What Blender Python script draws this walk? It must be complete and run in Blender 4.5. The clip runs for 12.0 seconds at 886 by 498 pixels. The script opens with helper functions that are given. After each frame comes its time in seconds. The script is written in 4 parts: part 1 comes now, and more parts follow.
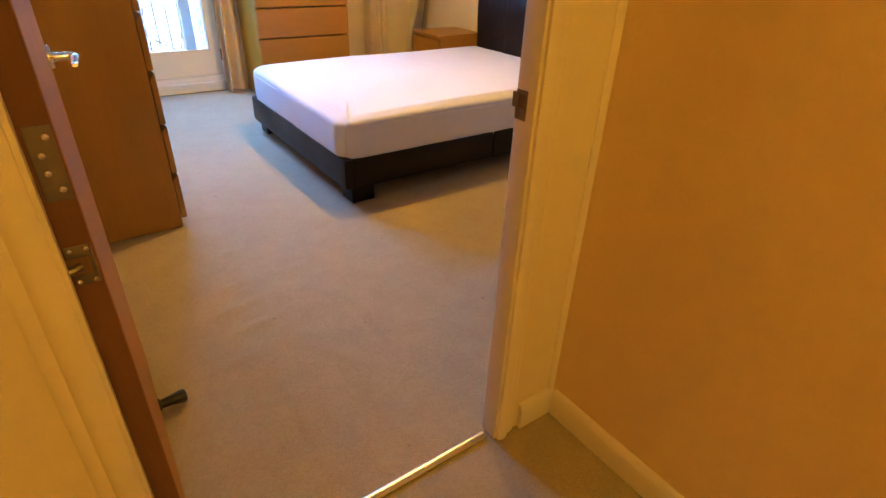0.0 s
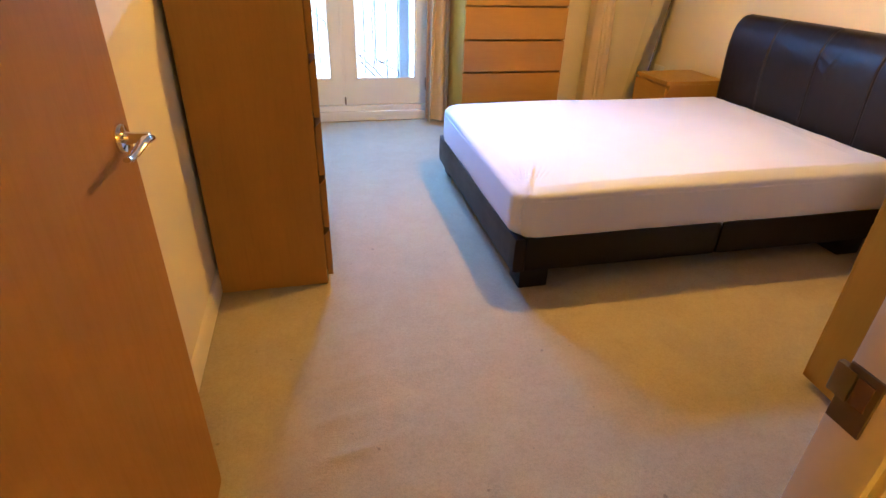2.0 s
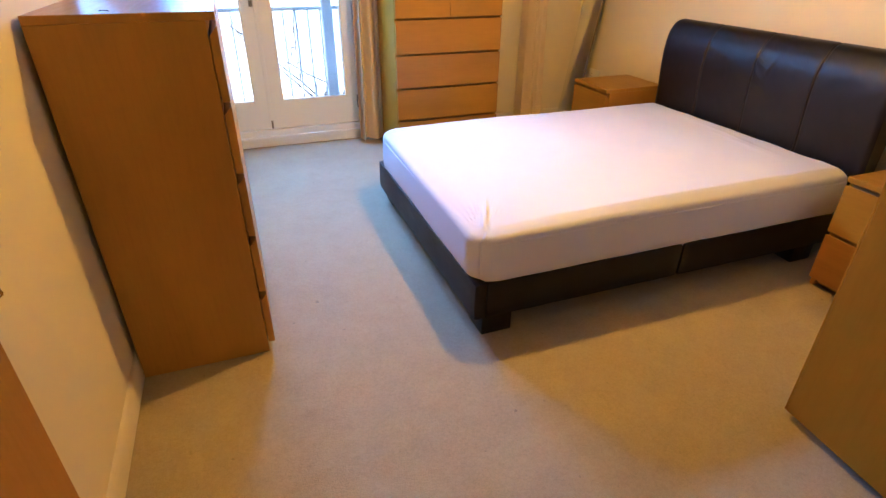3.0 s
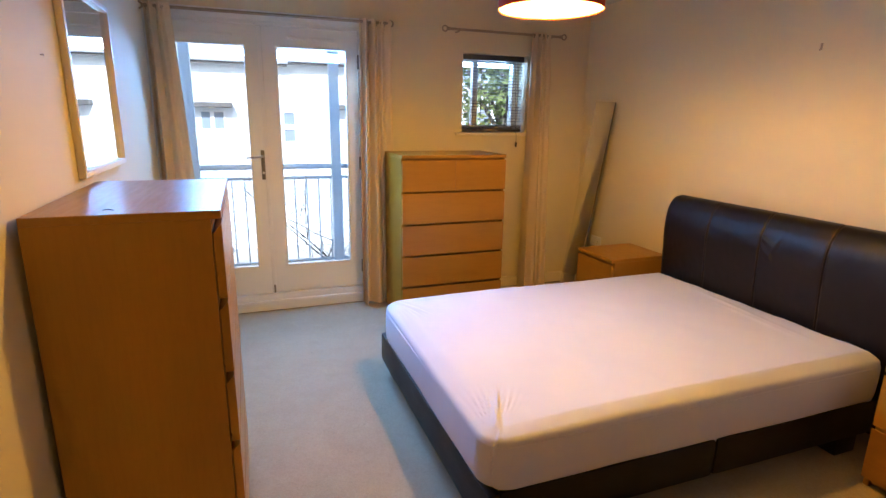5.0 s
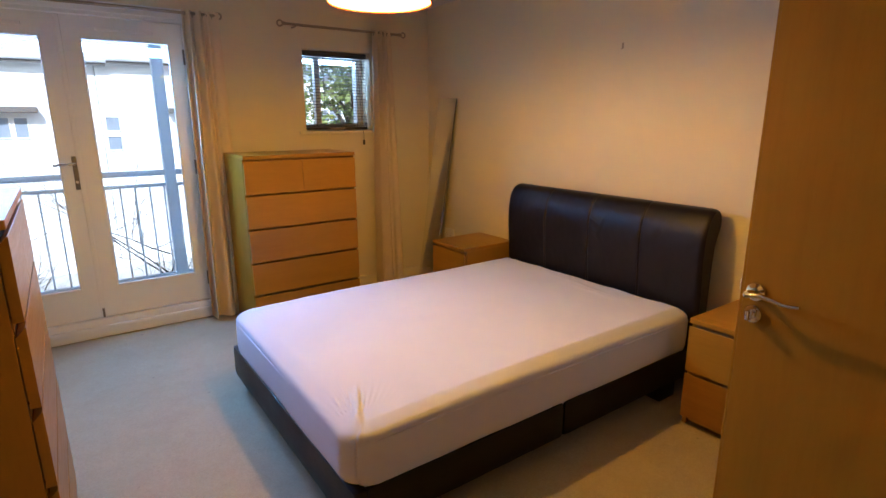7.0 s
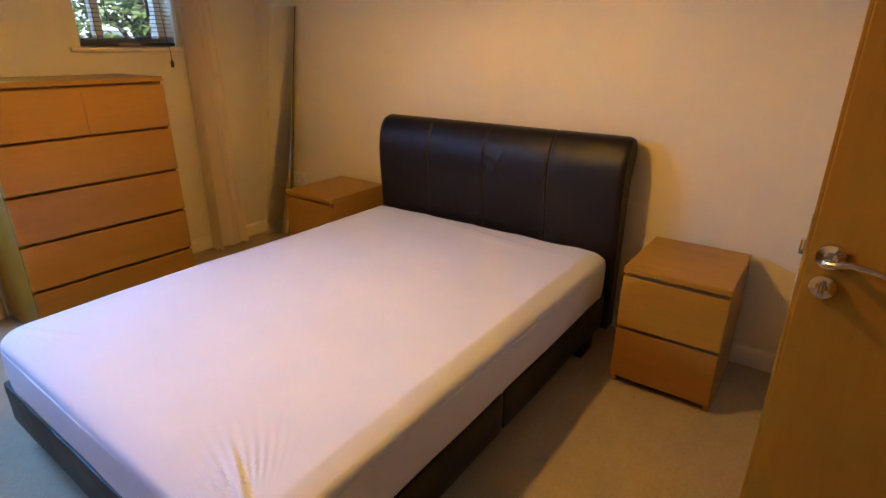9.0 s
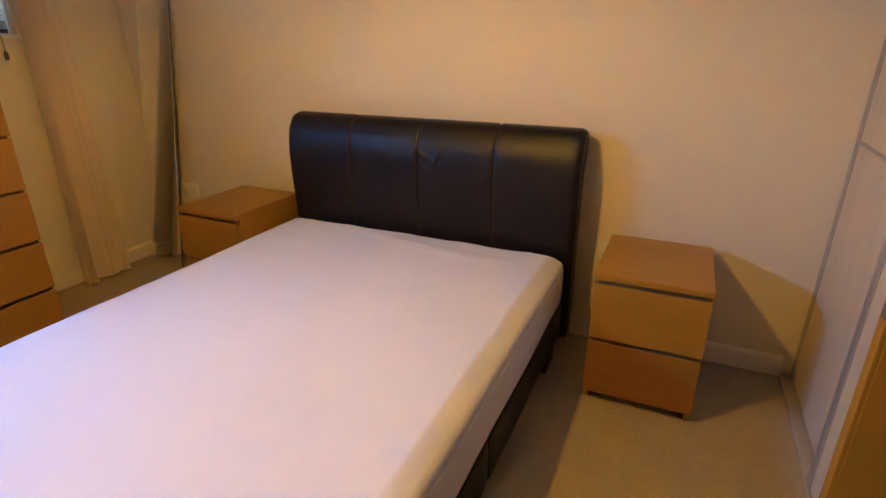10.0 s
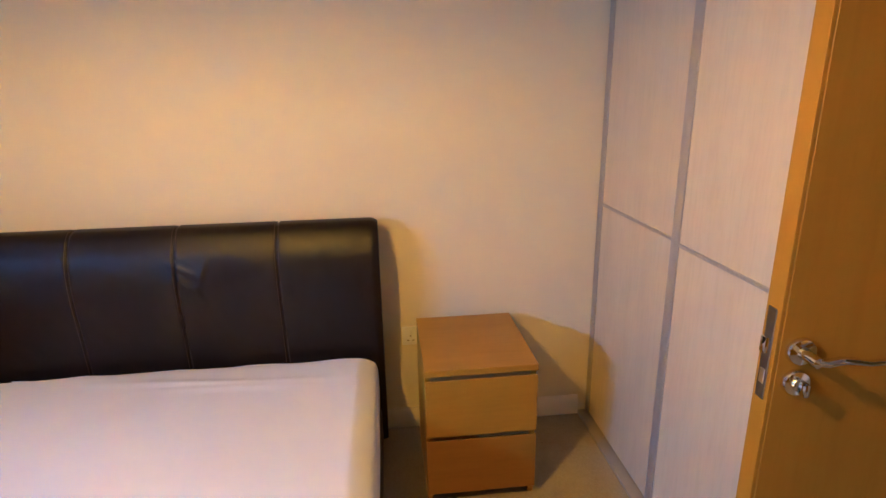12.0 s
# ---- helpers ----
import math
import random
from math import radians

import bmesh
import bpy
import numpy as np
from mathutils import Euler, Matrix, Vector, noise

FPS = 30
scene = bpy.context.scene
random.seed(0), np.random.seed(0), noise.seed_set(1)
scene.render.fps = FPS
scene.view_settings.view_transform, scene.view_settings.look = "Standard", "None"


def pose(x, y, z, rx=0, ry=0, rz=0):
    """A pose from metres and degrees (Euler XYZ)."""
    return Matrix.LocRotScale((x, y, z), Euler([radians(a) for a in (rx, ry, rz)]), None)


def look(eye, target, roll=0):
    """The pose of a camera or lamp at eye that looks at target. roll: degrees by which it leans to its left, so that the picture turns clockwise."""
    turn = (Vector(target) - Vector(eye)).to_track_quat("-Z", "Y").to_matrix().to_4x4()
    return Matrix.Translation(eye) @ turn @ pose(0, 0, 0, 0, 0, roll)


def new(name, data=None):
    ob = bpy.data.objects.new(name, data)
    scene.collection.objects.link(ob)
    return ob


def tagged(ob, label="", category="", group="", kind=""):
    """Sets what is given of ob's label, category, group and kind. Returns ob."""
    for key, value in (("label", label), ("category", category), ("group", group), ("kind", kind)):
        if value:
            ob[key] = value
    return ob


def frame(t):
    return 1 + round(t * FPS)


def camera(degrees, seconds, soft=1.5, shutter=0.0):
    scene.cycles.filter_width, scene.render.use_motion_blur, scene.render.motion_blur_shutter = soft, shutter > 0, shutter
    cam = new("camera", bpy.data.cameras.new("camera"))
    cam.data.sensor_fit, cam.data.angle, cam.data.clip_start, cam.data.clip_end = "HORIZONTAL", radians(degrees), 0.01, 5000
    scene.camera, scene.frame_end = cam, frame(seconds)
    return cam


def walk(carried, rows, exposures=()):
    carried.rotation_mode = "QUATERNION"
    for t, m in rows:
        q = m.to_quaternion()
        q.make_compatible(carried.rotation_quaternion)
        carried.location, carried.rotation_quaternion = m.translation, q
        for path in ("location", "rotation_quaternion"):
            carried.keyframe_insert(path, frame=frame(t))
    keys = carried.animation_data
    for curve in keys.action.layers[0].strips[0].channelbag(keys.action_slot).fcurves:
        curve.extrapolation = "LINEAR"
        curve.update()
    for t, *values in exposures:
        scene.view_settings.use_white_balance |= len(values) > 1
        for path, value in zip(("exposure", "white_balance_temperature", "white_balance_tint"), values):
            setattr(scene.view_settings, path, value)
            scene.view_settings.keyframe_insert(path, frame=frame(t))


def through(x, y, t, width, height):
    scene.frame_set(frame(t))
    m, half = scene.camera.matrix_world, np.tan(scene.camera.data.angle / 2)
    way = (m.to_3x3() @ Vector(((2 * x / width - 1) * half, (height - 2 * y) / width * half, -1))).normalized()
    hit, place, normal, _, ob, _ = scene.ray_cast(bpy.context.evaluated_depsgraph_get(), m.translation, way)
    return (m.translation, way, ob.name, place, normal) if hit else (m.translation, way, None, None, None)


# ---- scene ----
cam = camera(79.6, 12.0)
PATH = [
    (0, (0.968, 0.978, 1.273), (1.991, 2.368, 0.263), 2.4),
    (0.5, (1.109, 1.068, 1.265), (1.932, 2.571, 0.233), 2.2),
    (1, (1.194, 1.192, 1.305), (1.794, 2.83, 0.328), 1.6),
    (1.5, (1.284, 1.356, 1.31), (1.717, 3.059, 0.355), 2.2),
    (2, (1.315, 1.534, 1.306), (1.729, 3.23, 0.329), 1.9),
    (2.5, (1.325, 1.711, 1.322), (1.926, 3.345, 0.339), 0.3),
    (2.7, (1.343, 1.757, 1.355), (1.952, 3.377, 0.352), 0.5),
    (4.3, (1.373, 1.998, 1.438), (2.045, 3.771, 0.803), 0.4),
    (4.5, (1.383, 1.991, 1.464), (2.053, 3.784, 0.885), 0.5),
    (5, (1.394, 2.004, 1.49), (2.071, 3.823, 1.009), 0.9),
    (5.5, (1.397, 2.003, 1.481), (2.081, 3.825, 1.02), 0.5),
    (6, (1.405, 1.995, 1.486), (2.13, 3.801, 1.028), 0.5),
    (6.5, (1.433, 1.965, 1.479), (2.412, 3.648, 1.021), 0.3),
    (7, (1.447, 1.984, 1.455), (2.574, 3.567, 0.983), -0.2),
    (7.2, (1.444, 1.994, 1.433), (2.614, 3.536, 0.929), -0.1),
    (8.8, (1.689, 2.542, 1.375), (3.14, 3.725, 0.671), 1.2),
    (9, (1.706, 2.645, 1.382), (3.218, 3.744, 0.67), 0.2),
    (9.5, (1.773, 2.835, 1.376), (3.352, 3.812, 0.633), -0.3),
    (10, (1.905, 2.998, 1.344), (3.602, 3.763, 0.611), -0.1),
    (10.5, (2.013, 3.117, 1.362), (3.805, 3.575, 0.602), 1.5),
    (11, (2.089, 3.288, 1.389), (3.928, 3.338, 0.605), -0.6),
    (11.5, (2.126, 3.32, 1.395), (3.966, 3.193, 0.621), -1.0),
    (12, (2.129, 3.319, 1.456), (4.039, 3.12, 0.899), -1.1),
]
EXPOSURES = [(0.0, 1.47, 5250, 10), (1.0, 1.74, 5000, 10), (2.0, 1.55, 4950, 10), (2.7, 1.48, 5000, 10), (5.0, 1.04, 5550, 10), (7.2, 0.73, 5600, 10), (9.5, 0.73, 5250, 10), (10.5, 0.84, 5050, 10), (11.3, 1.05, 4900, 10), (12.0, 1.17, 4850, 10)]
walk(cam, [(t, look(eye, target, roll)) for t, eye, target, roll in PATH], EXPOSURES)

# ---- light ----
world = bpy.data.worlds.new("sky")
scene.world = world
world.use_nodes = True
wn = world.node_tree.nodes
wn.clear()
sky = wn.new("ShaderNodeTexSky")
sky.sky_type, sky.sun_disc = "NISHITA", False
sky.dust_density = 1.2
sky.sun_elevation, sky.sun_rotation = radians(34), radians(200)
sky_bg = wn.new("ShaderNodeBackground")
sky_bg.inputs["Strength"].default_value = 0.15
sky_out = wn.new("ShaderNodeOutputWorld")
world.node_tree.links.new(sky.outputs[0], sky_bg.inputs[0])
world.node_tree.links.new(sky_bg.outputs[0], sky_out.inputs[0])


def lamp(name, kind, m, energy, colour, **more):
    data = bpy.data.lights.new(name, kind)
    data.energy, data.color = energy, colour
    if kind == "SUN":
        data.angle = radians(more["angle"])
    if kind == "POINT":
        data.shadow_soft_size = more["radius"]
    if kind == "AREA":
        data.shape, data.size, data.size_y = "RECTANGLE", more["wide"], more["high"]
        data.spread = radians(more["spread"])
    ob = new(name, data)
    ob.matrix_world = m
    return ob


LAMP = (2.56, 3.97)
SHADE_Z = 1.905
lamp("sun", "SUN", look((0.0, -10.0, 8.0), (3.0, 0.0, 1.2)), 5.0, (0.93, 0.96, 1.0), angle=2)
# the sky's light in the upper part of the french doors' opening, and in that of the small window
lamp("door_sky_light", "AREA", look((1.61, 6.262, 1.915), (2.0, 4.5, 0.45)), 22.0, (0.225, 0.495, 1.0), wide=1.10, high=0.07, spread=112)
lamp("window_sky_light", "AREA", look((3.38, 6.40, 1.93), (3.3, 5.4, 1.0)), 1.6, (0.40, 0.64, 1.0), wide=0.46, high=0.05, spread=150)
lamp("bulb_light", "POINT", pose(LAMP[0], LAMP[1], SHADE_Z + 0.03), 37.0, (1.0, 0.475, 0.04), radius=0.04)
lamp("hall_bulb_light", "POINT", pose(1.38, -0.2, 2.2), 12.8, (1.0, 0.53, 0.03), radius=0.06)


# ---- materials ----
def shader(name, rough=0.5, metal=0.0, colour=(0.8, 0.8, 0.8)):
    m = bpy.data.materials.new(name)
    m.use_nodes = True
    b = m.node_tree.nodes["Principled BSDF"]
    b.inputs["Roughness"].default_value, b.inputs["Metallic"].default_value = rough, metal
    b.inputs["Base Color"].default_value = (*colour, 1)
    return m, m.node_tree.nodes, m.node_tree.links, b


def coords(n, l, scale=(1, 1, 1), which="Object"):
    c, mp = n.new("ShaderNodeTexCoord"), n.new("ShaderNodeMapping")
    mp.inputs["Scale"].default_value = scale
    l.new(c.outputs[which], mp.inputs["Vector"])
    return mp.outputs["Vector"]


def noise_tex(n, l, vector, scale, detail=4.0, rough=0.55, warp=0.0):
    t = n.new("ShaderNodeTexNoise")
    t.inputs["Scale"].default_value, t.inputs["Detail"].default_value = scale, detail
    t.inputs["Roughness"].default_value, t.inputs["Distortion"].default_value = rough, warp
    l.new(vector, t.inputs["Vector"])
    return t.outputs["Fac"]


def ramp(n, l, fac, stops):
    r = n.new("ShaderNodeValToRGB")
    e = r.color_ramp.elements
    while len(e) < len(stops):
        e.new(0.5)
    for k, (at, c) in zip(e, stops):
        k.position, k.color = at, (*c, 1)
    l.new(fac, r.inputs["Fac"])
    return r.outputs["Color"]


def mix(n, l, a, b, fac, way="MIX"):
    x = n.new("ShaderNodeMix")
    x.data_type, x.blend_type = "RGBA", way
    for sock, value in ((x.inputs[0], fac), (x.inputs[6], a), (x.inputs[7], b)):
        if hasattr(value, "is_linked"):
            l.new(value, sock)
        else:
            sock.default_value = (*value, 1) if isinstance(value, tuple) else value
    return x.outputs[2]


def bump(n, l, b, height, strength, distance):
    k = n.new("ShaderNodeBump")
    k.inputs["Strength"].default_value, k.inputs["Distance"].default_value = strength, distance
    l.new(height, k.inputs["Height"])
    l.new(k.outputs[0], b.inputs["Normal"])


def tint(c, f):
    return tuple(v * f for v in c)


def mottled(name, colour, rough, spread=0.08, big=1.5, fine=60, relief=0.25, depth=0.002, metal=0.0, sheen=0.0):
    """A plain surface that varies at two scales, with a fine relief."""
    m, n, l, b = shader(name, rough, metal)
    v = coords(n, l)
    broad = noise_tex(n, l, v, big, 5)
    grain = noise_tex(n, l, v, fine, 3)
    c = ramp(n, l, broad, [(0.3, tint(colour, 1 - spread)), (0.7, tint(colour, 1 + spread * 0.6))])
    c = mix(n, l, c, ramp(n, l, grain, [(0.35, tint(colour, 1 - spread)), (0.65, colour)]), 0.35)
    l.new(c, b.inputs["Base Color"])
    bump(n, l, b, grain, relief, depth)
    b.inputs["Sheen Weight"].default_value = sheen
    return m


def wood(name, dark, light, axis, rough=0.38, grain=1.0, gloss=0.28):
    """Veneer with its grain along one axis of the object."""
    m, n, l, b = shader(name, rough)
    long = [11.0, 11.0, 11.0]
    long[axis] = 1.1
    v = coords(n, l, tuple(long))
    rnd = n.new("ShaderNodeObjectInfo")
    add = n.new("ShaderNodeVectorMath")
    add.operation = "ADD"
    scale = n.new("ShaderNodeVectorMath")
    scale.operation = "SCALE"
    scale.inputs[0].default_value = (7.0, 5.0, 9.0)
    l.new(rnd.outputs["Random"], scale.inputs["Scale"])
    l.new(v, add.inputs[0])
    l.new(scale.outputs[0], add.inputs[1])
    v = add.outputs[0]
    figure = noise_tex(n, l, v, 0.55 * grain, 5, 0.6, 0.6)
    pores = noise_tex(n, l, v, 5.5 * grain, 4, 0.7)
    c = ramp(n, l, figure, [(0.28, dark), (0.5, tuple((a + z) / 2 for a, z in zip(dark, light))), (0.72, light)])
    c = mix(n, l, c, ramp(n, l, pores, [(0.38, tint(dark, 0.8)), (0.55, light)]), 0.16)
    l.new(c, b.inputs["Base Color"])
    rr = ramp(n, l, pores, [(0.3, (rough + 0.05,) * 3), (0.7, (rough - 0.03,) * 3)])
    l.new(rr, b.inputs["Roughness"])
    bump(n, l, b, pores, 0.12, 0.001)
    b.inputs["Specular IOR Level"].default_value = gloss
    return m


WALL = mottled("wall_paint", (0.72, 0.64, 0.45), 0.75, 0.04, 0.9, 180, 0.15, 0.001)
CEIL = mottled("ceiling_paint", (0.66, 0.62, 0.55), 0.8, 0.03, 0.8, 150, 0.15, 0.001)
# cream paint pushed to orange: the hall lamp's warmth put into the colour
WARMHALL = mottled("warm_tinted_hall_paint", (0.74, 0.56, 0.18), 0.6, 0.05, 1.1, 160, 0.15, 0.001)
TRIM = mottled("trim_gloss_paint", (0.74, 0.67, 0.54), 0.35, 0.03, 2.0, 90, 0.06, 0.001)
UPVC = mottled("white_door_paint", (0.80, 0.79, 0.76), 0.32, 0.03, 2.5, 80, 0.05, 0.001)
OAK = ((0.315, 0.155, 0.009), (0.37, 0.187, 0.013))
OAK_X, _, OAK_Z = (wood("oak_veneer_" + a, *OAK, i, 0.32, 1.0, 0.36) for i, a in enumerate("xyz"))
# the same oak, darker and slightly redder: shade put into the lower drawer's colour
SHADED_X = wood("shaded_oak_veneer", (0.245, 0.108, 0.007), (0.295, 0.134, 0.010), 0)
DOOR_Z = wood("beech_door_veneer", (0.31, 0.148, 0.009), (0.34, 0.164, 0.011), 2, 0.5, 0.8, 0.08)
# dark lipping, deepened further: the jamb's shade is put into this colour
SHADED_LIPPING = wood("shaded_door_lipping", (0.13, 0.055, 0.010), (0.18, 0.080, 0.016), 2, 0.5)
ASH_Z = wood("pale_ash_laminate", (0.55, 0.45, 0.30), (0.61, 0.51, 0.35), 2, 0.4, 1.3)
DARKGAP = mottled("dark_board_inside", (0.15, 0.075, 0.028), 0.7)
CARCASS = mottled("brown_carcass_board", (0.30, 0.155, 0.035), 0.6)
PLASTIC = mottled("white_plastic", (0.78, 0.76, 0.70), 0.35, 0.02)
RUBBER = mottled("black_rubber", (0.012, 0.012, 0.013), 0.42, 0.2)
BLINDM = mottled("dark_blind_slat", (0.055, 0.045, 0.04), 0.4, 0.1)
ALU = mottled("grey_aluminium", (0.42, 0.38, 0.33), 0.42, 0.06, 3, 120, 0.05, 0.001, 0.35)
BRASSY = mottled("worn_metal_strip", (0.78, 0.76, 0.70), 0.28, 0.15, 8, 90, 0.2, 0.001, 1.0)
STEEL = mottled("satin_steel_plate", (0.23, 0.20, 0.16), 0.38, 0.15, 12, 140, 0.1, 0.001, 0.9)
CHROME = shader("polished_chrome", 0.08, 1.0, (0.78, 0.77, 0.75))[0]
POLE = mottled("aged_pole_metal", (0.36, 0.30, 0.22), 0.4, 0.1, 6, 80, 0.05, 0.001, 0.7)
MIRROR = shader("mirror_silver", 0.015, 1.0, (0.86, 0.87, 0.86))[0]
FRAMEWOOD = mottled("pale_frame_paint", (0.72, 0.67, 0.60), 0.4, 0.06)
SILVERBACK = mottled("mirror_backing", (0.05, 0.045, 0.04), 0.8)
RAILPAINT = mottled("blue_grey_steel_paint", (0.60, 0.67, 0.74), 0.45, 0.08)
STITCH = mottled("brown_stitching", (0.055, 0.033, 0.022), 0.6)


def carpet_material():
    m, n, l, b = shader("beige_carpet", 0.95)
    v = coords(n, l)
    broad = noise_tex(n, l, v, 1.7, 5, 0.6)
    tread = noise_tex(n, l, v, 9, 4, 0.6, 0.6)
    tuft = noise_tex(n, l, v, 210, 3, 0.7)
    vor = n.new("ShaderNodeTexVoronoi")
    vor.inputs["Scale"].default_value = 230
    l.new(v, vor.inputs["Vector"])
    c = ramp(n, l, broad, [(0.3, (0.336, 0.272, 0.164)), (0.7, (0.400, 0.336, 0.212))])
    c = mix(n, l, c, ramp(n, l, tread, [(0.3, (0.288, 0.232, 0.140)), (0.65, (0.400, 0.336, 0.216))]), 0.35)
    c = mix(n, l, c, ramp(n, l, tuft, [(0.32, (0.184, 0.140, 0.088)), (0.6, (0.488, 0.408, 0.280))]), 0.22)
    clump = noise_tex(n, l, v, 80, 3, 0.6)
    c = mix(n, l, c, ramp(n, l, clump, [(0.34, (0.208, 0.164, 0.108)), (0.62, (0.456, 0.384, 0.276))]), 0.13)
    specks = noise_tex(n, l, v, 26, 2, 0.4)
    c = mix(n, l, c, (0.16, 0.125, 0.09), ramp(n, l, specks, [(0.74, (0, 0, 0)), (0.79, (0.6, 0.6, 0.6))]))
    l.new(c, b.inputs["Base Color"])
    high = mix(n, l, tuft, vor.outputs["Distance"], 0.5)
    bump(n, l, b, high, 0.5, 0.005)
    b.inputs["Sheen Weight"].default_value = 0.04
    return m


def leather_material():
    m, n, l, b = shader("dark_brown_leather", 0.4)
    v = coords(n, l)
    broad = noise_tex(n, l, v, 3.0, 4)
    vor = n.new("ShaderNodeTexVoronoi")
    vor.inputs["Scale"].default_value = 320
    l.new(v, vor.inputs["Vector"])
    c = ramp(n, l, broad, [(0.3, (0.005, 0.0028, 0.002)), (0.7, (0.010, 0.0053, 0.0036))])
    l.new(c, b.inputs["Base Color"])
    l.new(ramp(n, l, broad, [(0.3, (0.36,) * 3), (0.7, (0.50,) * 3)]), b.inputs["Roughness"])
    bump(n, l, b, vor.outputs["Distance"], 0.18, 0.002)
    b.inputs["Specular IOR Level"].default_value = 0.30
    return m


def cloth_material(name, colour, weave=700, relief=0.15, through=0.0):
    m, n, l, b = shader(name, 0.9)
    v = coords(n, l)
    broad = noise_tex(n, l, v, 2.2, 4)
    fine = noise_tex(n, l, v, weave, 2)
    c = ramp(n, l, broad, [(0.3, tint(colour, 0.94)), (0.7, colour)])
    l.new(c, b.inputs["Base Color"])
    soft = noise_tex(n, l, v, 14, 3, 0.5, 0.4)
    bump(n, l, b, mix(n, l, fine, soft, 0.7), relief, 0.004)
    b.inputs["Sheen Weight"].default_value = 0.15
    if through:
        tr = n.new("ShaderNodeBsdfTranslucent")
        tr.inputs["Color"].default_value = (*colour, 1)
        ms = n.new("ShaderNodeMixShader")
        ms.inputs[0].default_value = through
        l.new(b.outputs[0], ms.inputs[1])
        l.new(tr.outputs[0], ms.inputs[2])
        l.new(ms.outputs[0], n["Material Output"].inputs["Surface"])
    return m


def glass_material():
    m, n, l, b = shader("window_glass", 0.0, 0.0, (0.97, 0.99, 0.98))
    b.inputs["Transmission Weight"].default_value, b.inputs["IOR"].default_value = 1.0, 1.45
    return m


def glow_material(name, colour, strength):
    m, n, l, b = shader(name, 0.5)
    b.inputs["Emission Color"].default_value = (*colour, 1)
    b.inputs["Emission Strength"].default_value = strength
    return m


CARPET = carpet_material()
LEATHER = leather_material()
# white cloth with a blue cast: cool daylight put into the sheet's colour
SHEET = cloth_material("daylight_tinted_sheet", (0.69, 0.705, 0.85))
CURTAIN = cloth_material("cream_curtain_cloth", (0.74, 0.61, 0.42), 500, 0.25, 0.12)
REDSHADE = cloth_material("red_lampshade_cloth", (0.50, 0.035, 0.012), 600, 0.2, 0.35)
LINING = mottled("white_shade_lining", (0.85, 0.82, 0.76), 0.6, 0.02)
GLASS = glass_material()
BULB = glow_material("warm_bulb_glass", (1.0, 0.66, 0.34), 40.0)


# ---- building helpers ----
def finish(bm, name, material, parent=None, smooth=True):
    bmesh.ops.recalc_face_normals(bm, faces=bm.faces)
    me = bpy.data.meshes.new(name)
    bm.to_mesh(me)
    bm.free()
    me.materials.append(material)
    if smooth:
        me.shade_smooth()
        me.set_sharp_from_angle(angle=radians(35))
    ob = new(name, me)
    ob.parent = parent
    return ob


def part(name, bm, material, parent, label=""):
    ob = finish(bm, name, material, parent)
    return tagged(ob, label) if label else ob


def thing(name, label, category, m=None, group="", kind=""):
    ob = new(name)
    ob.empty_display_size = 0.1
    if m:
        ob.matrix_world = m
    return tagged(ob, label, category, group, kind)


def structure(name, bm, material, label, category):
    return tagged(finish(bm, name, material), label, category, "", "structure")


def box(lo, hi, bevel=0.0, seg=1, bm=None):
    """An axis-aligned box from its low to its high corner, with bevelled edges."""
    tmp = bmesh.new()
    bmesh.ops.create_cube(tmp, size=1)
    for v in tmp.verts:
        v.co = Vector([(a + b) / 2 + c * (b - a) for a, b, c in zip(lo, hi, v.co)])
    if bevel:
        bmesh.ops.bevel(tmp, geom=tmp.edges[:], offset=bevel, segments=seg, affect="EDGES", profile=0.6)
    if bm is None:
        return tmp
    return merge(bm, tmp)


def merge(bm, tmp, m=None):
    if m:
        tmp.transform(m)
    me = bpy.data.meshes.new("tmp")
    tmp.to_mesh(me)
    tmp.free()
    bm.from_mesh(me)
    bpy.data.meshes.remove(me)
    return bm


def boxes(*pairs, bevel=0.0):
    bm = bmesh.new()
    for lo, hi in pairs:
        box(lo, hi, bevel, 1, bm)
    return bm


def lathe(profile, steps=24, m=None, close=True):
    """A turned solid round z from (radius, height) pairs."""
    bm = bmesh.new()
    rings = []
    for r, z in profile:
        rings.append([bm.verts.new((r * math.cos(2 * math.pi * i / steps), r * math.sin(2 * math.pi * i / steps), z)) for i in range(steps)])
    for a, b in zip(rings, rings[1:]):
        for i in range(steps):
            bm.faces.new((a[i], a[(i + 1) % steps], b[(i + 1) % steps], b[i]))
    if close:
        bm.faces.new(rings[0][::-1])
        bm.faces.new(rings[-1])
    if m:
        bm.transform(m)
    return bm


def tube(points, radius, steps=10, flat=1.0):
    """A round bar along a line of points; radius may be a list."""
    bm = bmesh.new()
    pts = [Vector(p) for p in points]
    radii = radius if isinstance(radius, (list, tuple)) else [radius] * len(pts)
    rings = []
    ref = None
    for i, p in enumerate(pts):
        d = (pts[min(i + 1, len(pts) - 1)] - pts[max(i - 1, 0)]).normalized()
        if ref is None:
            ref = Vector((0, 0, 1)) if abs(d.z) < 0.9 else Vector((1, 0, 0))
        u = d.cross(ref).normalized()
        w = u.cross(d).normalized()
        ref = w
        rings.append([bm.verts.new(p + radii[i] * (math.cos(a) * u + flat * math.sin(a) * w)) for a in (2 * math.pi * k / steps for k in range(steps))])
    for a, b in zip(rings, rings[1:]):
        for i in range(steps):
            bm.faces.new((a[i], a[(i + 1) % steps], b[(i + 1) % steps], b[i]))
    bm.faces.new(rings[0][::-1])
    bm.faces.new(rings[-1])
    return bm


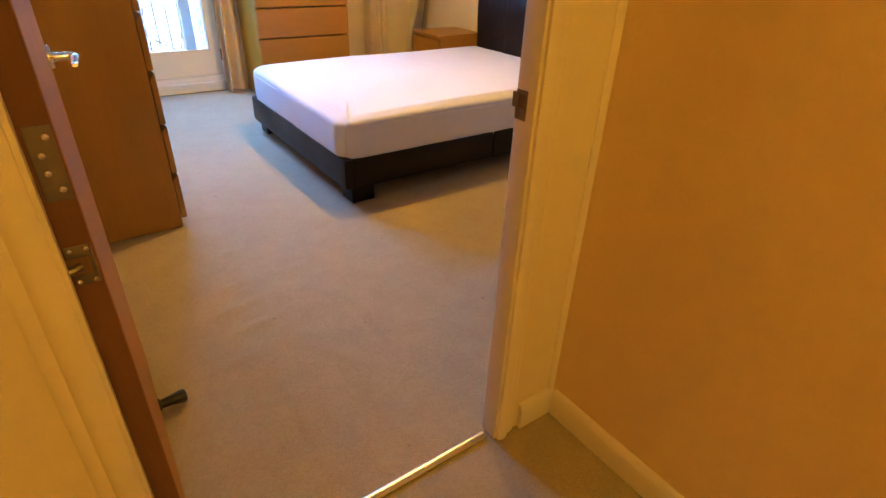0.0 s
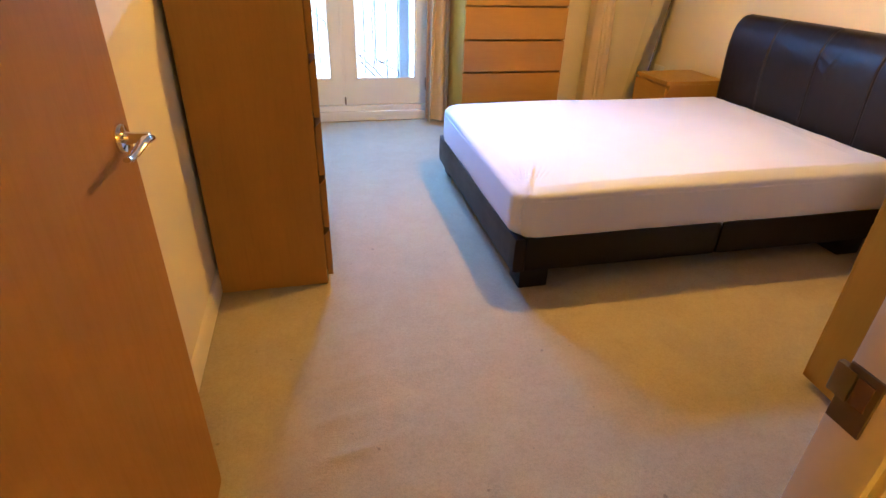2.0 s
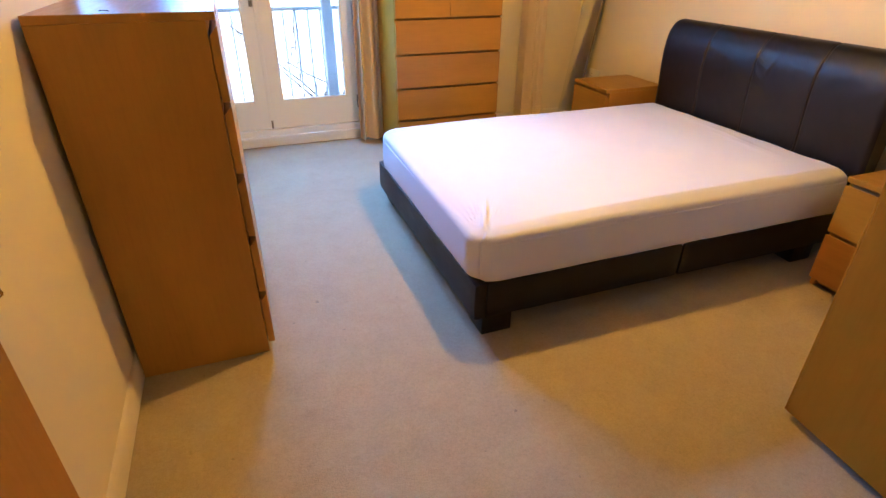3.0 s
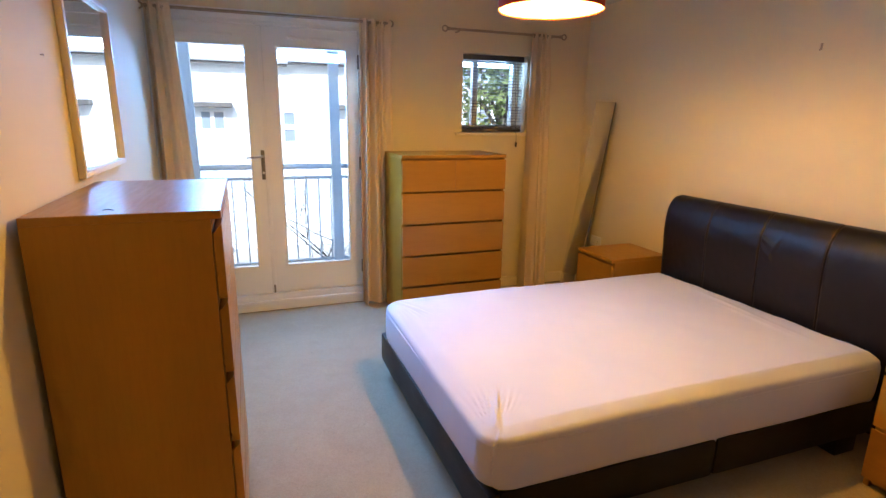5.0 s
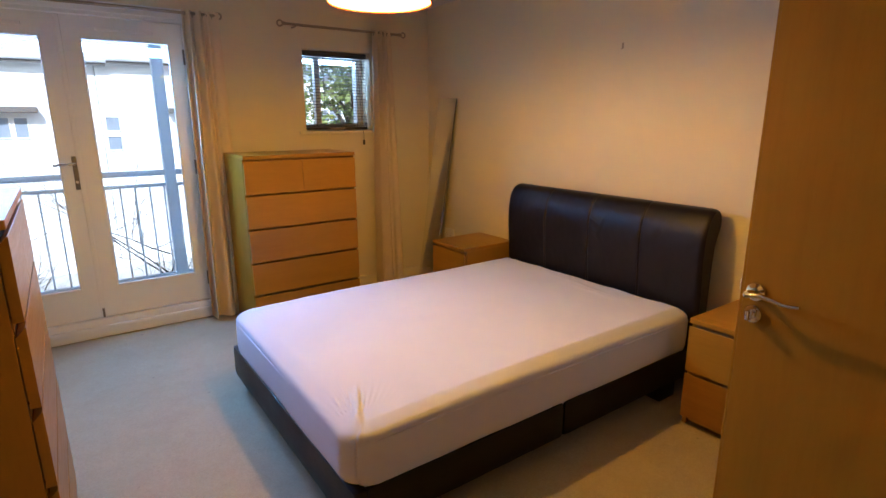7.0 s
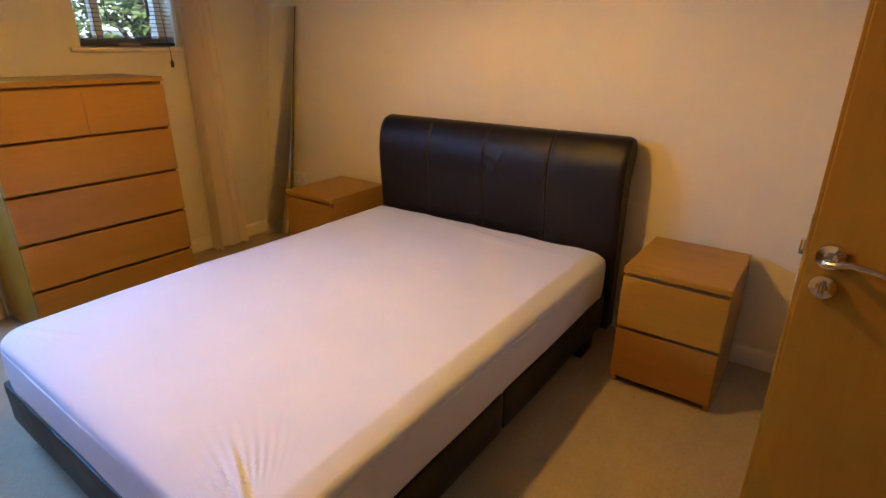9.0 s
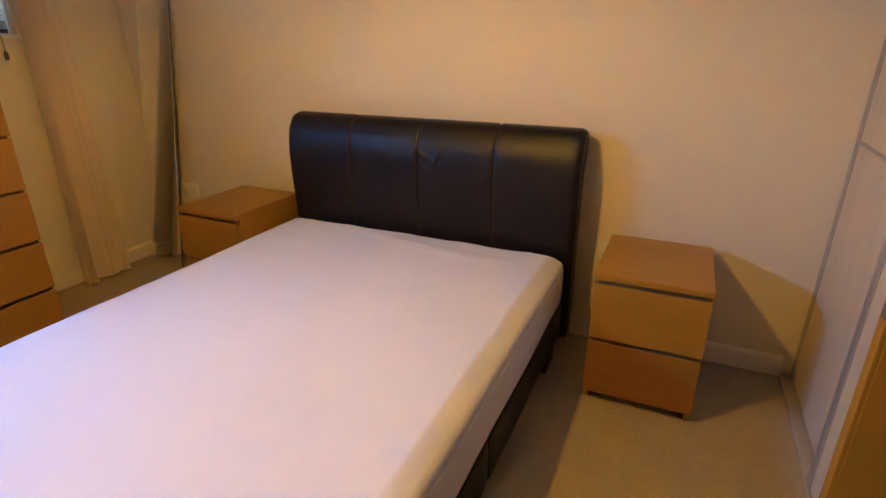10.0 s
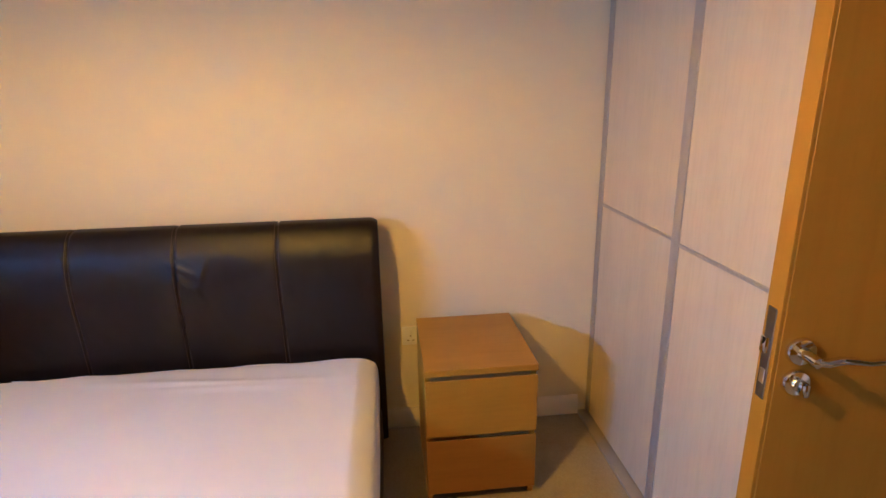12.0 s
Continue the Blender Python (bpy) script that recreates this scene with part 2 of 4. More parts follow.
def torus(major, minor, m, a=20, b=8):
    bm = bmesh.new()
    rings = [[bm.verts.new(((major + minor * math.cos(q)) * math.cos(p), (major + minor * math.cos(q)) * math.sin(p), minor * math.sin(q)))
              for q in (2 * math.pi * j / b for j in range(b))] for p in (2 * math.pi * i / a for i in range(a))]
    for i in range(a):
        for j in range(b):
            bm.faces.new((rings[i][j], rings[(i + 1) % a][j], rings[(i + 1) % a][(j + 1) % b], rings[i][(j + 1) % b]))
    bm.transform(m)
    return bm


def soft_box(lo, hi, r, step):
    """A rounded box with an even net of faces, to be shaped further."""
    lo, hi = Vector(lo), Vector(hi)
    n = [max(2, round((b - a) / step)) for a, b in zip(lo, hi)]
    bm = bmesh.new()
    seen = {}

    def vert(i, j, k):
        if (i, j, k) not in seen:
            p = Vector([a + (b - a) * q / m for a, b, q, m in zip(lo, hi, (i, j, k), n)])
            inner = Vector([min(max(c, a + r), b - r) for c, a, b in zip(p, lo, hi)])
            d = p - inner
            seen[i, j, k] = bm.verts.new(inner + d.normalized() * r if d.length > 1e-6 else p)
        return seen[i, j, k]
    for ax in range(3):
        p, q = [a for a in range(3) if a != ax]
        for side in (0, n[ax]):
            for i in range(n[p]):
                for j in range(n[q]):
                    ids = []
                    for di, dj in ((0, 0), (1, 0), (1, 1), (0, 1)):
                        c = [0, 0, 0]
                        c[ax], c[p], c[q] = side, i + di, j + dj
                        ids.append(vert(*c))
                    bm.faces.new(ids)
    return bm


def sweep(profile, line, closed=True):
    """A moulding: profile points (out, up) carried along level points with their outward directions."""
    bm = bmesh.new()
    rings = [[bm.verts.new((x + o * nx, y + o * ny, z + u)) for o, u in profile] for x, y, z, nx, ny in line]
    k = len(profile)
    for a, b in zip(rings, rings[1:]):
        for i in range(k):
            bm.faces.new((a[i], a[(i + 1) % k], b[(i + 1) % k], b[i]))
    bm.faces.new(rings[0][::-1])
    bm.faces.new(rings[-1])
    return bm


# ---- structure ----
XL, XR, YW, H = 0.833, 4.262, 6.163, 2.40
YD0, YD1 = 1.744, 1.795
HX0, HX1, HY0 = 0.42, 1.972, -0.9
JL, JR = 0.913, 1.745
DH = 2.04
EX0, EX1 = 2.02, 2.845

# carpet: one sheet with a few ripples
carpet = bmesh.new()
nx, ny = 330, 420
grid = []
RIPPLES = [(1.30, 2.78, 0.10, 0.014, 0.25), (1.33, 2.64, 0.11, 0.016, 0.2), (1.36, 2.95, 0.08, 0.011, 0.3), (1.28, 3.10, 0.08, 0.009, 0.2), (1.22, 2.48, 0.12, 0.011, 0.1), (1.42, 3.22, 0.05, 0.008, 0.2),
           (1.52, 2.70, 0.05, 0.008, 0.5), (1.46, 2.50, 0.06, 0.008, -0.2), (1.60, 2.95, 0.05, 0.006, 0.1), (1.20, 2.25, 0.09, 0.007, 0.0), (1.55, 2.30, 0.22, 0.005, 2.2), (1.30, 2.12, 0.20, 0.005, 2.0), (1.69, 2.43, 0.18, -0.008, -1.58), (1.28, 2.08, 0.17, -0.008, -1.62)]
for j in range(ny + 1):
    row = []
    for i in range(nx + 1):
        x, y = HX0 - 0.1 + (XR - HX0 + 0.2) * i / nx, HY0 - 0.1 + (YW - HY0 + 0.25) * j / ny
        z = 0.0025 * noise.noise((x * 3, y * 3, 0)) + 0.0012 * noise.noise((x * 14, y * 14, 2)) - 0.0035
        for rx, ry, size, up, tilt in RIPPLES:
            u, v = (x - rx) * math.cos(tilt) + (y - ry) * math.sin(tilt), (y - ry) * math.cos(tilt) - (x - rx) * math.sin(tilt)
            z += 0.65 * up * math.exp(-((u / size) ** 2) - (v / 0.02) ** 2)
        row.append(carpet.verts.new((x, y, z)))
    grid.append(row)
for j in range(ny):
    for i in range(nx):
        carpet.faces.new((grid[j][i], grid[j][i + 1], grid[j + 1][i + 1], grid[j + 1][i]))
structure("floor", carpet, CARPET, "beige fitted carpet with ripples and worn pile", "carpet")
structure("floor_slab", boxes(((HX0 - 0.2, HY0 - 0.2, -0.3), (XR + 0.2, YW + 0.3, -0.02))), WALL, "plain slab under the carpet", "floor")

structure("wall_left", boxes(((XL - 0.12, YD1, 0), (XL, YW, H))), WALL, "magnolia painted wall beside the tall chest", "wall")
structure("wall_right", boxes(((XR, YD0, 0), (XR + 0.12, YW + 0.12, H))), WALL, "magnolia painted wall behind the headboard", "wall")
FX0, FX1, FZ = 0.80, 2.29, 2.165
WX0, WX1, WZ0, WZ1 = 3.088, 3.672, 1.372, 1.993
structure("wall_window", boxes(
    ((XL - 0.12, YW, 0), (FX0, YW + 0.28, H)), ((FX0, YW, FZ), (FX1, YW + 0.28, H)),
    ((FX1, YW, 0), (WX0, YW + 0.28, H)), ((WX0, YW, 0), (WX1, YW + 0.28, WZ0)),
    ((WX0, YW, WZ1), (WX1, YW + 0.28, H)), ((WX1, YW, 0), (XR, YW + 0.28, H))), WALL, "magnolia painted wall with french doors and a small window", "wall")
structure("wall_door", boxes(
    ((HX0, YD0, 0), (JL - 0.03, YD1, H)), ((JL - 0.03, YD0, DH + 0.03), (JR + 0.03, YD1, H)), ((JR + 0.03, YD0, 0), (EX0, YD1, H)),
    ((EX0, YD0, DH), (EX1, YD1, H)), ((EX1, YD0, 0), (XR, YD1, H))), WALL, "magnolia painted wall with two doorways", "wall")
structure("wall_hall_right", boxes(((HX1, HY0, 0), (HX1 + 0.1, YD0, H))), WARMHALL, "cream hall wall with the lamp's warm light put into its paint colour", "wall")
structure("wall_hall_left", boxes(((HX0 - 0.1, HY0, 0), (HX0, YD1, H))), WARMHALL, "cream hall wall tinted orange for warm lamp light", "wall")
structure("wall_hall_end", boxes(((HX0 - 0.1, HY0 - 0.1, 0), (XR, HY0, H))), WARMHALL, "cream hall end wall tinted orange for warm lamp light", "wall")
structure("wall_side_room", boxes(((XR - 0.6, HY0, 0), (XR - 0.5, YD0, H))), WALL, "plain wall of the side room", "wall")
structure("ceiling", boxes(((HX0 - 0.2, HY0 - 0.2, H), (XR + 0.2, YW + 0.28, H + 0.15))), CEIL, "off-white painted plaster ceiling", "ceiling")

SKIRT = [(0, 0), (0.016, 0), (0.016, 0.068), (0.013, 0.075), (0.011, 0.081), (0.006, 0.090), (0, 0.093)]


def skirting(line):
    structure("baseboard", sweep(SKIRT, line), TRIM, "cream gloss moulded skirting board", "skirting board")


skirting([(XL, YD1, 0, 1, 0), (XL, YW, 0, 1, 0)])
skirting([(FX1 + 0.01, YW, 0, 0, -1), (XR, YW, 0, 0, -1)])
skirting([(XR, 2.475, 0, -1, 0), (XR, YW - 0.017, 0, -1, 0)])
skirting([(JR + 0.09, YD0, 0, 0, -1), (HX1, YD0, 0, 0, -1)])
skirting([(HX1, YD0 - 0.017, 0, -1, 0), (HX1, HY0, 0, -1, 0)])
skirting([(HX0, YD0, 0, 0, -1), (JL - 0.085, YD0, 0, 0, -1)])

ARCH = [(0, 0), (0.0, 0.062), (0.003, 0.062), (0.006, 0.055), (0.007, 0.040), (0.012, 0.034), (0.016, 0.026), (0.017, 0.012), (0.014, 0.004), (0.011, 0)]


def door_frame(x0, x1, name):
    """Lining, stops and architraves round an opening of the door wall."""
    fr = thing(name, "cream gloss painted door frame with moulded architrave", "door frame", kind="structure")
    for x, d in ((x0, -1), (x1, 1)):
        a, b = sorted((x, x + d * 0.03))
        part("jamb_lining", box((a, YD0 - 0.003, 0), (b, YD1 + 0.004 if d > 0 else 1.773, DH + 0.03), 0.004, 2), TRIM, fr)
    part("head_lining", box((x0, YD0 - 0.007, DH), (x1, YD1 + 0.004, DH + 0.03), 0.002), TRIM, fr)
    for y, s in ((YD0, -1), (YD1, 1)):
        for x, d in ((x0 - (0.008 if s < 0 else 0.03), -1), (x1 + (0.008 if s < 0 else 0.03), 1)):
            bm = bmesh.new()
            lo = [bm.verts.new((x + d * u, y + s * o, 0.0)) for o, u in ARCH]
            hi = [bm.verts.new((x + d * u, y + s * o, DH + 0.01 + u)) for o, u in ARCH]
            for i in range(len(ARCH)):
                k = (i + 1) % len(ARCH)
                bm.faces.new((lo[i], lo[k], hi[k], hi[i]))
            bm.faces.new(lo), bm.faces.new(hi)
            part("architrave", bm, TRIM, fr)
        bm = bmesh.new()
        lo = [bm.verts.new((x0 - 0.008 - u, y + s * o, DH + 0.01 + u)) for o, u in ARCH]
        hi = [bm.verts.new((x1 + 0.008 + u, y + s * o, DH + 0.01 + u)) for o, u in ARCH]
        for i in range(len(ARCH)):
            k = (i + 1) % len(ARCH)
            bm.faces.new((lo[i], lo[k], hi[k], hi[i]))
        bm.faces.new(lo), bm.faces.new(hi)
        part("architrave", bm, TRIM, fr)
    return fr


hall_frame = door_frame(JL, JR, "door_frame_1")
plate = part("strike_plate", box((JR - 0.002, 1.764, 0.948), (JR + 0.001, 1.797, 1.010), 0.0008), STEEL, hall_frame, "satin steel strike plate")
part("strike_hole", box((JR - 0.003, 1.770, 0.974), (JR - 0.0015, 1.784, 1.002)), DARKGAP, plate)
part("strike_lip", box((JR - 0.004, 1.786, 0.972), (JR + 0.004, 1.806, 1.004), 0.002, 2), STEEL, plate)
door_frame(EX0, EX1, "door_frame_2")
tagged(part("threshold_strip", sweep([(-0.013, 0.0), (-0.012, 0.003), (-0.005, 0.007), (0.005, 0.007), (0.012, 0.003), (0.013, 0.0)], [(JL + 0.013, 1.772, 0, 0, 1), (JR - 0.013, 1.772, 0, 0, 1)]), BRASSY, None),
       "worn shiny metal carpet strip across the doorway", "threshold strip", "", "structure")


# ---- doors ----
def handle_set(leaf, x, y, z, side, reach, lock=True):
    """Rose, lever and keyhole rose on a door face whose outward direction is side along x; the lever runs along y by reach."""
    turn = pose(x, y, z, 0, 90 * side, 0)
    h = part("door_handle", lathe([(0.0265, 0), (0.0265, 0.004), (0.024, 0.009), (0.012, 0.011), (0.010, 0.02), (0.0095, 0.05), (0.004, 0.054)], 28, turn), CHROME, leaf, "polished chrome lever handle")
    s = math.copysign(1, reach)
    pts = [(x + side * 0.045, y, z), (x + side * 0.052, y + s * 0.012, z + 0.002), (x + side * 0.053, y + s * 0.035, z + 0.007), (x + side * 0.051, y + s * 0.06, z + 0.004),
           (x + side * 0.048, y + s * 0.085, z - 0.002), (x + side * 0.047, y + s * 0.11, z - 0.002), (x + side * 0.047, y + reach, z + 0.002)]
    part("lever", tube(pts, [0.0095, 0.010, 0.0098, 0.009, 0.008, 0.0075, 0.006], 12, 0.7), CHROME, h)
    if not lock:
        return
    k = part("lock_rose", lathe([(0.0255, 0), (0.0255, 0.004), (0.023, 0.009), (0.012, 0.010), (0.011, 0.016), (0.004, 0.018)], 28, pose(x, y, z - 0.062, 0, 90 * side, 0)), CHROME, leaf, "polished chrome lock rose")
    part("thumb_turn", box((x + side * 0.024 - 0.012, y - 0.005, z - 0.075), (x + side * 0.024 + 0.012, y + 0.005, z - 0.049), 0.004, 2), CHROME, k)


def timber_door(name, label, m, width, handle_z, latch=True):
    """A flush door along +y from its hinge line, 44 mm thick, its seen face at x = 0."""
    d = thing(name, label, "door", m, kind="structure")
    part("leaf", box((0.0, 0.008, 0.012), (0.044, width - 0.008, DH - 0.005), 0.0015), DOOR_Z, d)
    part("hinge_edge", box((0.001, 0.0, 0.012), (0.043, 0.008, DH - 0.005), 0.001), SHADED_LIPPING, d)
    edge = part("latch_edge", box((0.001, width - 0.008, 0.012), (0.043, width, DH - 0.005), 0.001), DOOR_Z, d)
    part("latch_plate", box((0.01, width - 0.001, handle_z - 0.105), (0.034, width + 0.002, handle_z + 0.075), 0.001), STEEL, edge, "satin steel latch plate")
    part("latch_bolt", box((0.014, width, handle_z - 0.012), (0.03, width + 0.011, handle_z + 0.02), 0.003, 2), CHROME, edge)
    part("dead_bolt", box((0.015, width, handle_z - 0.075), (0.029, width + 0.003, handle_z - 0.045), 0.001), BRASSY, edge)
    return d


door_a = timber_door("door_1", "open flush beech veneer door with chrome lever handle", pose(0.951, 1.777, 0, 0, 0, -1.23) @ Matrix.Scale(-1, 4, (1, 0, 0)), 0.836, 1.0)
handle_set(door_a, 0.0, 0.778, 1.0, -1, -0.125, False)
for z in (0.22, 1.008, 1.80):
    hinge = part("hinge", box((0.003, -0.0015, z - 0.05), (0.034, 0.0, z + 0.05), 0.0005), STEEL, door_a, "satin steel butt hinge")
    part("knuckle", lathe([(0.006, z - 0.05), (0.006, z + 0.05)], 14, pose(0.046, -0.004, 0)), STEEL, hinge)
    for sx, sz in ((0.012, -0.035), (0.022, -0.012), (0.022, 0.012), (0.012, 0.035)):
        part("screw", lathe([(0.004, 0), (0.004, 0.0008), (0.002, 0.0012)], 12, pose(sx, -0.0015, z + sz, 90)), CHROME, hinge)
closer = part("door_closer_plate", box((0.004, -0.002, 0.828), (0.036, 0.0, 0.89), 0.001), STEEL, door_a, "steel plate of a concealed chain closer")
part("closer_slot", box((0.010, -0.0035, 0.845), (0.046, -0.002, 0.873), 0.001), DARKGAP, closer)
for z in (0.834, 0.884):
    for x in (0.01, 0.03):
        part("screw", lathe([(0.003, 0), (0.003, 0.001), (0.001, 0.0016)], 10, pose(x, -0.002, z, 90)), CHROME, closer)
part("closer_chain", tube([(0.022, -0.003, 0.859), (0.034, -0.010, 0.858), (0.05, -0.010, 0.857)], 0.006, 8), STEEL, closer)
door_b = timber_door("door_2", "open flush beech veneer door with chrome lever handle and lock rose", pose(2.850, 1.832, 0.016, 0, 0, -4.9), 0.816, 0.99)
handle_set(door_b, 0.0, 0.771, 0.99, -1, -0.13)
for z in (0.22, 1.02, 1.80):
    part("hinge", box((0.006, -0.0015, z - 0.05), (0.04, 0.0, z + 0.05), 0.0005), STEEL, door_b)
wedge = thing("door_stop", "black rubber door stop standing out from the foot of the door", "door stop")
part("body", tube([(0.955, 2.385, 0.024), (0.975, 2.385, 0.024), (1.0, 2.386, 0.024), (1.03, 2.388, 0.023), (1.039, 2.389, 0.022), (1.043, 2.389, 0.022)], [0.013, 0.014, 0.016, 0.021, 0.019, 0.009], 14), RUBBER, wedge)
part("mount", lathe([(0.02, 0), (0.02, 0.004), (0.014, 0.008)], 20, pose(0.963, 2.385, 0.024, 0, 90, 0)), RUBBER, wedge)


# ---- french doors ----
FY = 6.182
fd = thing("french_doors", "closed white glazed french doors opening to a balcony", "french doors", kind="structure")
part("frame_jamb", box((FX0, YW + 0.004, 0), (0.853, FY + 0.07, FZ), 0.003), UPVC, fd)
part("frame_jamb", box((2.247, YW + 0.004, 0), (FX1, FY + 0.07, FZ), 0.003), UPVC, fd)
part("frame_head", box((0.853, YW + 0.004, 2.097), (2.247, FY + 0.07, FZ), 0.003), UPVC, fd)
part("head_casing", box((FX0, YW - 0.012, 2.120), (FX1 + 0.02, YW, FZ + 0.02), 0.005, 2), UPVC, fd)
part("frame_sill", box((0.853, YW - 0.004, 0.082), (2.247, FY + 0.07, 0.128), 0.004), UPVC, fd)
part("sill_ledge", box((FX0, YW - 0.026, 0.052), (FX1, YW + 0.01, 0.082), 0.006, 2), UPVC, fd)
part("riser", box((FX0, YW - 0.014, 0.0), (FX1, YW + 0.01, 0.052), 0.003), UPVC, fd)
for x0, x1, gx0, gx1 in ((0.857, 1.547, 0.960, 1.450), (1.550, 2.243, 1.650, 2.160)):
    z0, z1, gz0, gz1 = 0.134, 2.093, 0.342, 1.966
    leaf = part("door_leaf", boxes(((x0, FY, z0), (gx0, FY + 0.055, z1)), ((gx1, FY, z0), (x1, FY + 0.055, z1)), ((gx0, FY, z0), (gx1, FY + 0.055, gz0)), ((gx0, FY, gz1), (gx1, FY + 0.055, z1))), UPVC, fd)
    bead = bmesh.new()
    for lo, hi in (((gx0 - 0.002, FY - 0.004, gz0), (gx0 + 0.012, FY + 0.02, gz1)), ((gx1 - 0.012, FY - 0.004, gz0), (gx1 + 0.002, FY + 0.02, gz1)),
                   ((gx0 + 0.012, FY - 0.004, gz0 - 0.002), (gx1 - 0.012, FY + 0.02, gz0 + 0.012)), ((gx0 + 0.012, FY - 0.004, gz1 - 0.012), (gx1 - 0.012, FY + 0.02, gz1 + 0.002))):
        box(lo, hi, 0.003, 1, bead)
    part("glazing_bead", bead, UPVC, leaf)
    pane = part("pane", box((gx0, FY + 0.026, gz0), (gx1, FY + 0.030, gz1)), GLASS, leaf)
    pane.visible_shadow = False
    part("trickle_vent", box(((gx0 + gx1) / 2 - 0.165, FY - 0.012, 2.01), ((gx0 + gx1) / 2 + 0.165, FY, 2.032), 0.004, 2), UPVC, leaf)
part("meeting_bead", box((1.535, FY - 0.009, 0.134), (1.562, FY - 0.001, 2.09), 0.003), UPVC, fd)
hp = part("handle_plate", box((1.508, FY - 0.01, 1.02), (1.534, FY, 1.235), 0.004, 2), STEEL, fd, "chrome lever handle on a long plate")
part("lever", tube([(1.521, FY - 0.008, 1.19), (1.521, FY - 0.04, 1.19), (1.508, FY - 0.048, 1.189), (1.46, FY - 0.05, 1.186), (1.405, FY - 0.048, 1.182)], [0.009, 0.009, 0.009, 0.008, 0.007], 10), CHROME, hp)
part("key_cylinder", lathe([(0.009, 0), (0.009, 0.004)], 14, pose(1.521, FY - 0.01, 1.07, 90)), BRASSY, hp)
part("drop_bolt", box((1.543, FY - 0.014, 0.136), (1.557, FY - 0.009, 0.20), 0.002), STEEL, fd)
for z in (0.30, 1.13, 1.88):
    part("hinge", lathe([(0.009, z - 0.05), (0.009, z + 0.05)], 12, pose(2.245, FY - 0.006, 0)), STEEL, fd)

# ---- small window and blind ----
win = thing("window_1", "small white framed window in a plain reveal", "window", kind="structure")
WY = YW + 0.16
part("window_frame", boxes(((WX0, WY, WZ0), (WX0 + 0.05, WY + 0.06, WZ1)), ((WX1 - 0.05, WY, WZ0), (WX1, WY + 0.06, WZ1)),
                           ((WX0 + 0.05, WY, WZ0), (WX1 - 0.05, WY + 0.06, WZ0 + 0.05)), ((WX0 + 0.05, WY, WZ1 - 0.05), (WX1 - 0.05, WY + 0.06, WZ1)), ((3.245, WY, WZ0 + 0.05), (3.29, WY + 0.05, WZ1 - 0.05))), UPVC, win)
wp = part("pane", box((WX0 + 0.05, WY + 0.028, WZ0 + 0.05), (WX1 - 0.05, WY + 0.032, WZ1 - 0.05)), GLASS, win)
wp.visible_shadow = False
part("casement_stay", box((3.56, WY - 0.02, 1.55), (3.58, WY, 1.68), 0.004), STEEL, win)
part("window_sill", box((WX0 - 0.06, YW - 0.03, WZ0 - 0.024), (WX1 + 0.03, WY, WZ0), 0.006, 2), TRIM, win)

blind = thing("venetian_blind", "dark slatted venetian blind lowered over the small window", "blind")
BY = YW + 0.055
part("headrail", box((WX0 + 0.012, BY - 0.02, WZ1 - 0.045), (WX1 - 0.012, BY + 0.02, WZ1 - 0.004), 0.003), BLINDM, blind)
slat_bm = bmesh.new()
slat_rows = [(-0.0125, 0.0), (-0.006, 0.0022), (0.0, 0.003), (0.006, 0.0022), (0.0125, 0.0)]
ring = []
for x in (WX0 + 0.014, WX1 - 0.014):
    ring.append([slat_bm.verts.new((x, BY + y, z)) for y, z in slat_rows] + [slat_bm.verts.new((x, BY + y, z - 0.0006)) for y, z in reversed(slat_rows)])
for i in range(10):
    slat_bm.faces.new((ring[0][i], ring[0][(i + 1) % 10], ring[1][(i + 1) % 10], ring[1][i]))
slat_bm.faces.new(ring[0]), slat_bm.faces.new(ring[1])
slat = part("slat", slat_bm, BLINDM, blind)
slat.location.z = WZ1 - 0.062
z = WZ1 - 0.062 - 0.0235
while z > WZ0 + 0.075:
    s = new("slat", slat.data)
    s.parent, s.location.z = blind, z
    z -= 0.0235
for k in range(6):
    s = new("slat", slat.data)
    s.parent, s.location.z = blind, WZ0 + 0.03 + 0.006 * k
part("bottom_rail", box((WX0 + 0.014, BY - 0.014, WZ0 + 0.006), (WX1 - 0.014, BY + 0.014, WZ0 + 0.026), 0.004, 2), BLINDM, blind)
part("bottom_clip", box((3.31, BY - 0.016, WZ0 + 0.008), (3.44, BY - 0.0142, WZ0 + 0.024)), POLE, blind)
for x in (3.20, 3.56):
    part("ladder_cord", tube([(x, BY - 0.014, WZ1 - 0.04), (x, BY - 0.014, WZ0 + 0.02)], 0.0012, 6), BLINDM, blind)
part("tilt_wand", tube([(3.27, BY - 0.02, WZ1 - 0.04), (3.268, BY - 0.022, 1.50)], 0.003, 8), BLINDM, blind)
cord = part("pull_cord", tube([(3.575, BY - 0.018, WZ1 - 0.04), (3.577, BY - 0.07, WZ0 + 0.03), (3.577, YW - 0.035, WZ0 - 0.02), (3.577, YW - 0.036, WZ0 - 0.08)], 0.0018, 6), BLINDM, blind)
part("tassel", lathe([(0.003, 0.0), (0.009, -0.01), (0.010, -0.035), (0.006, -0.045)], 12, pose(3.577, YW - 0.036, WZ0 - 0.075)), BLINDM, cord)


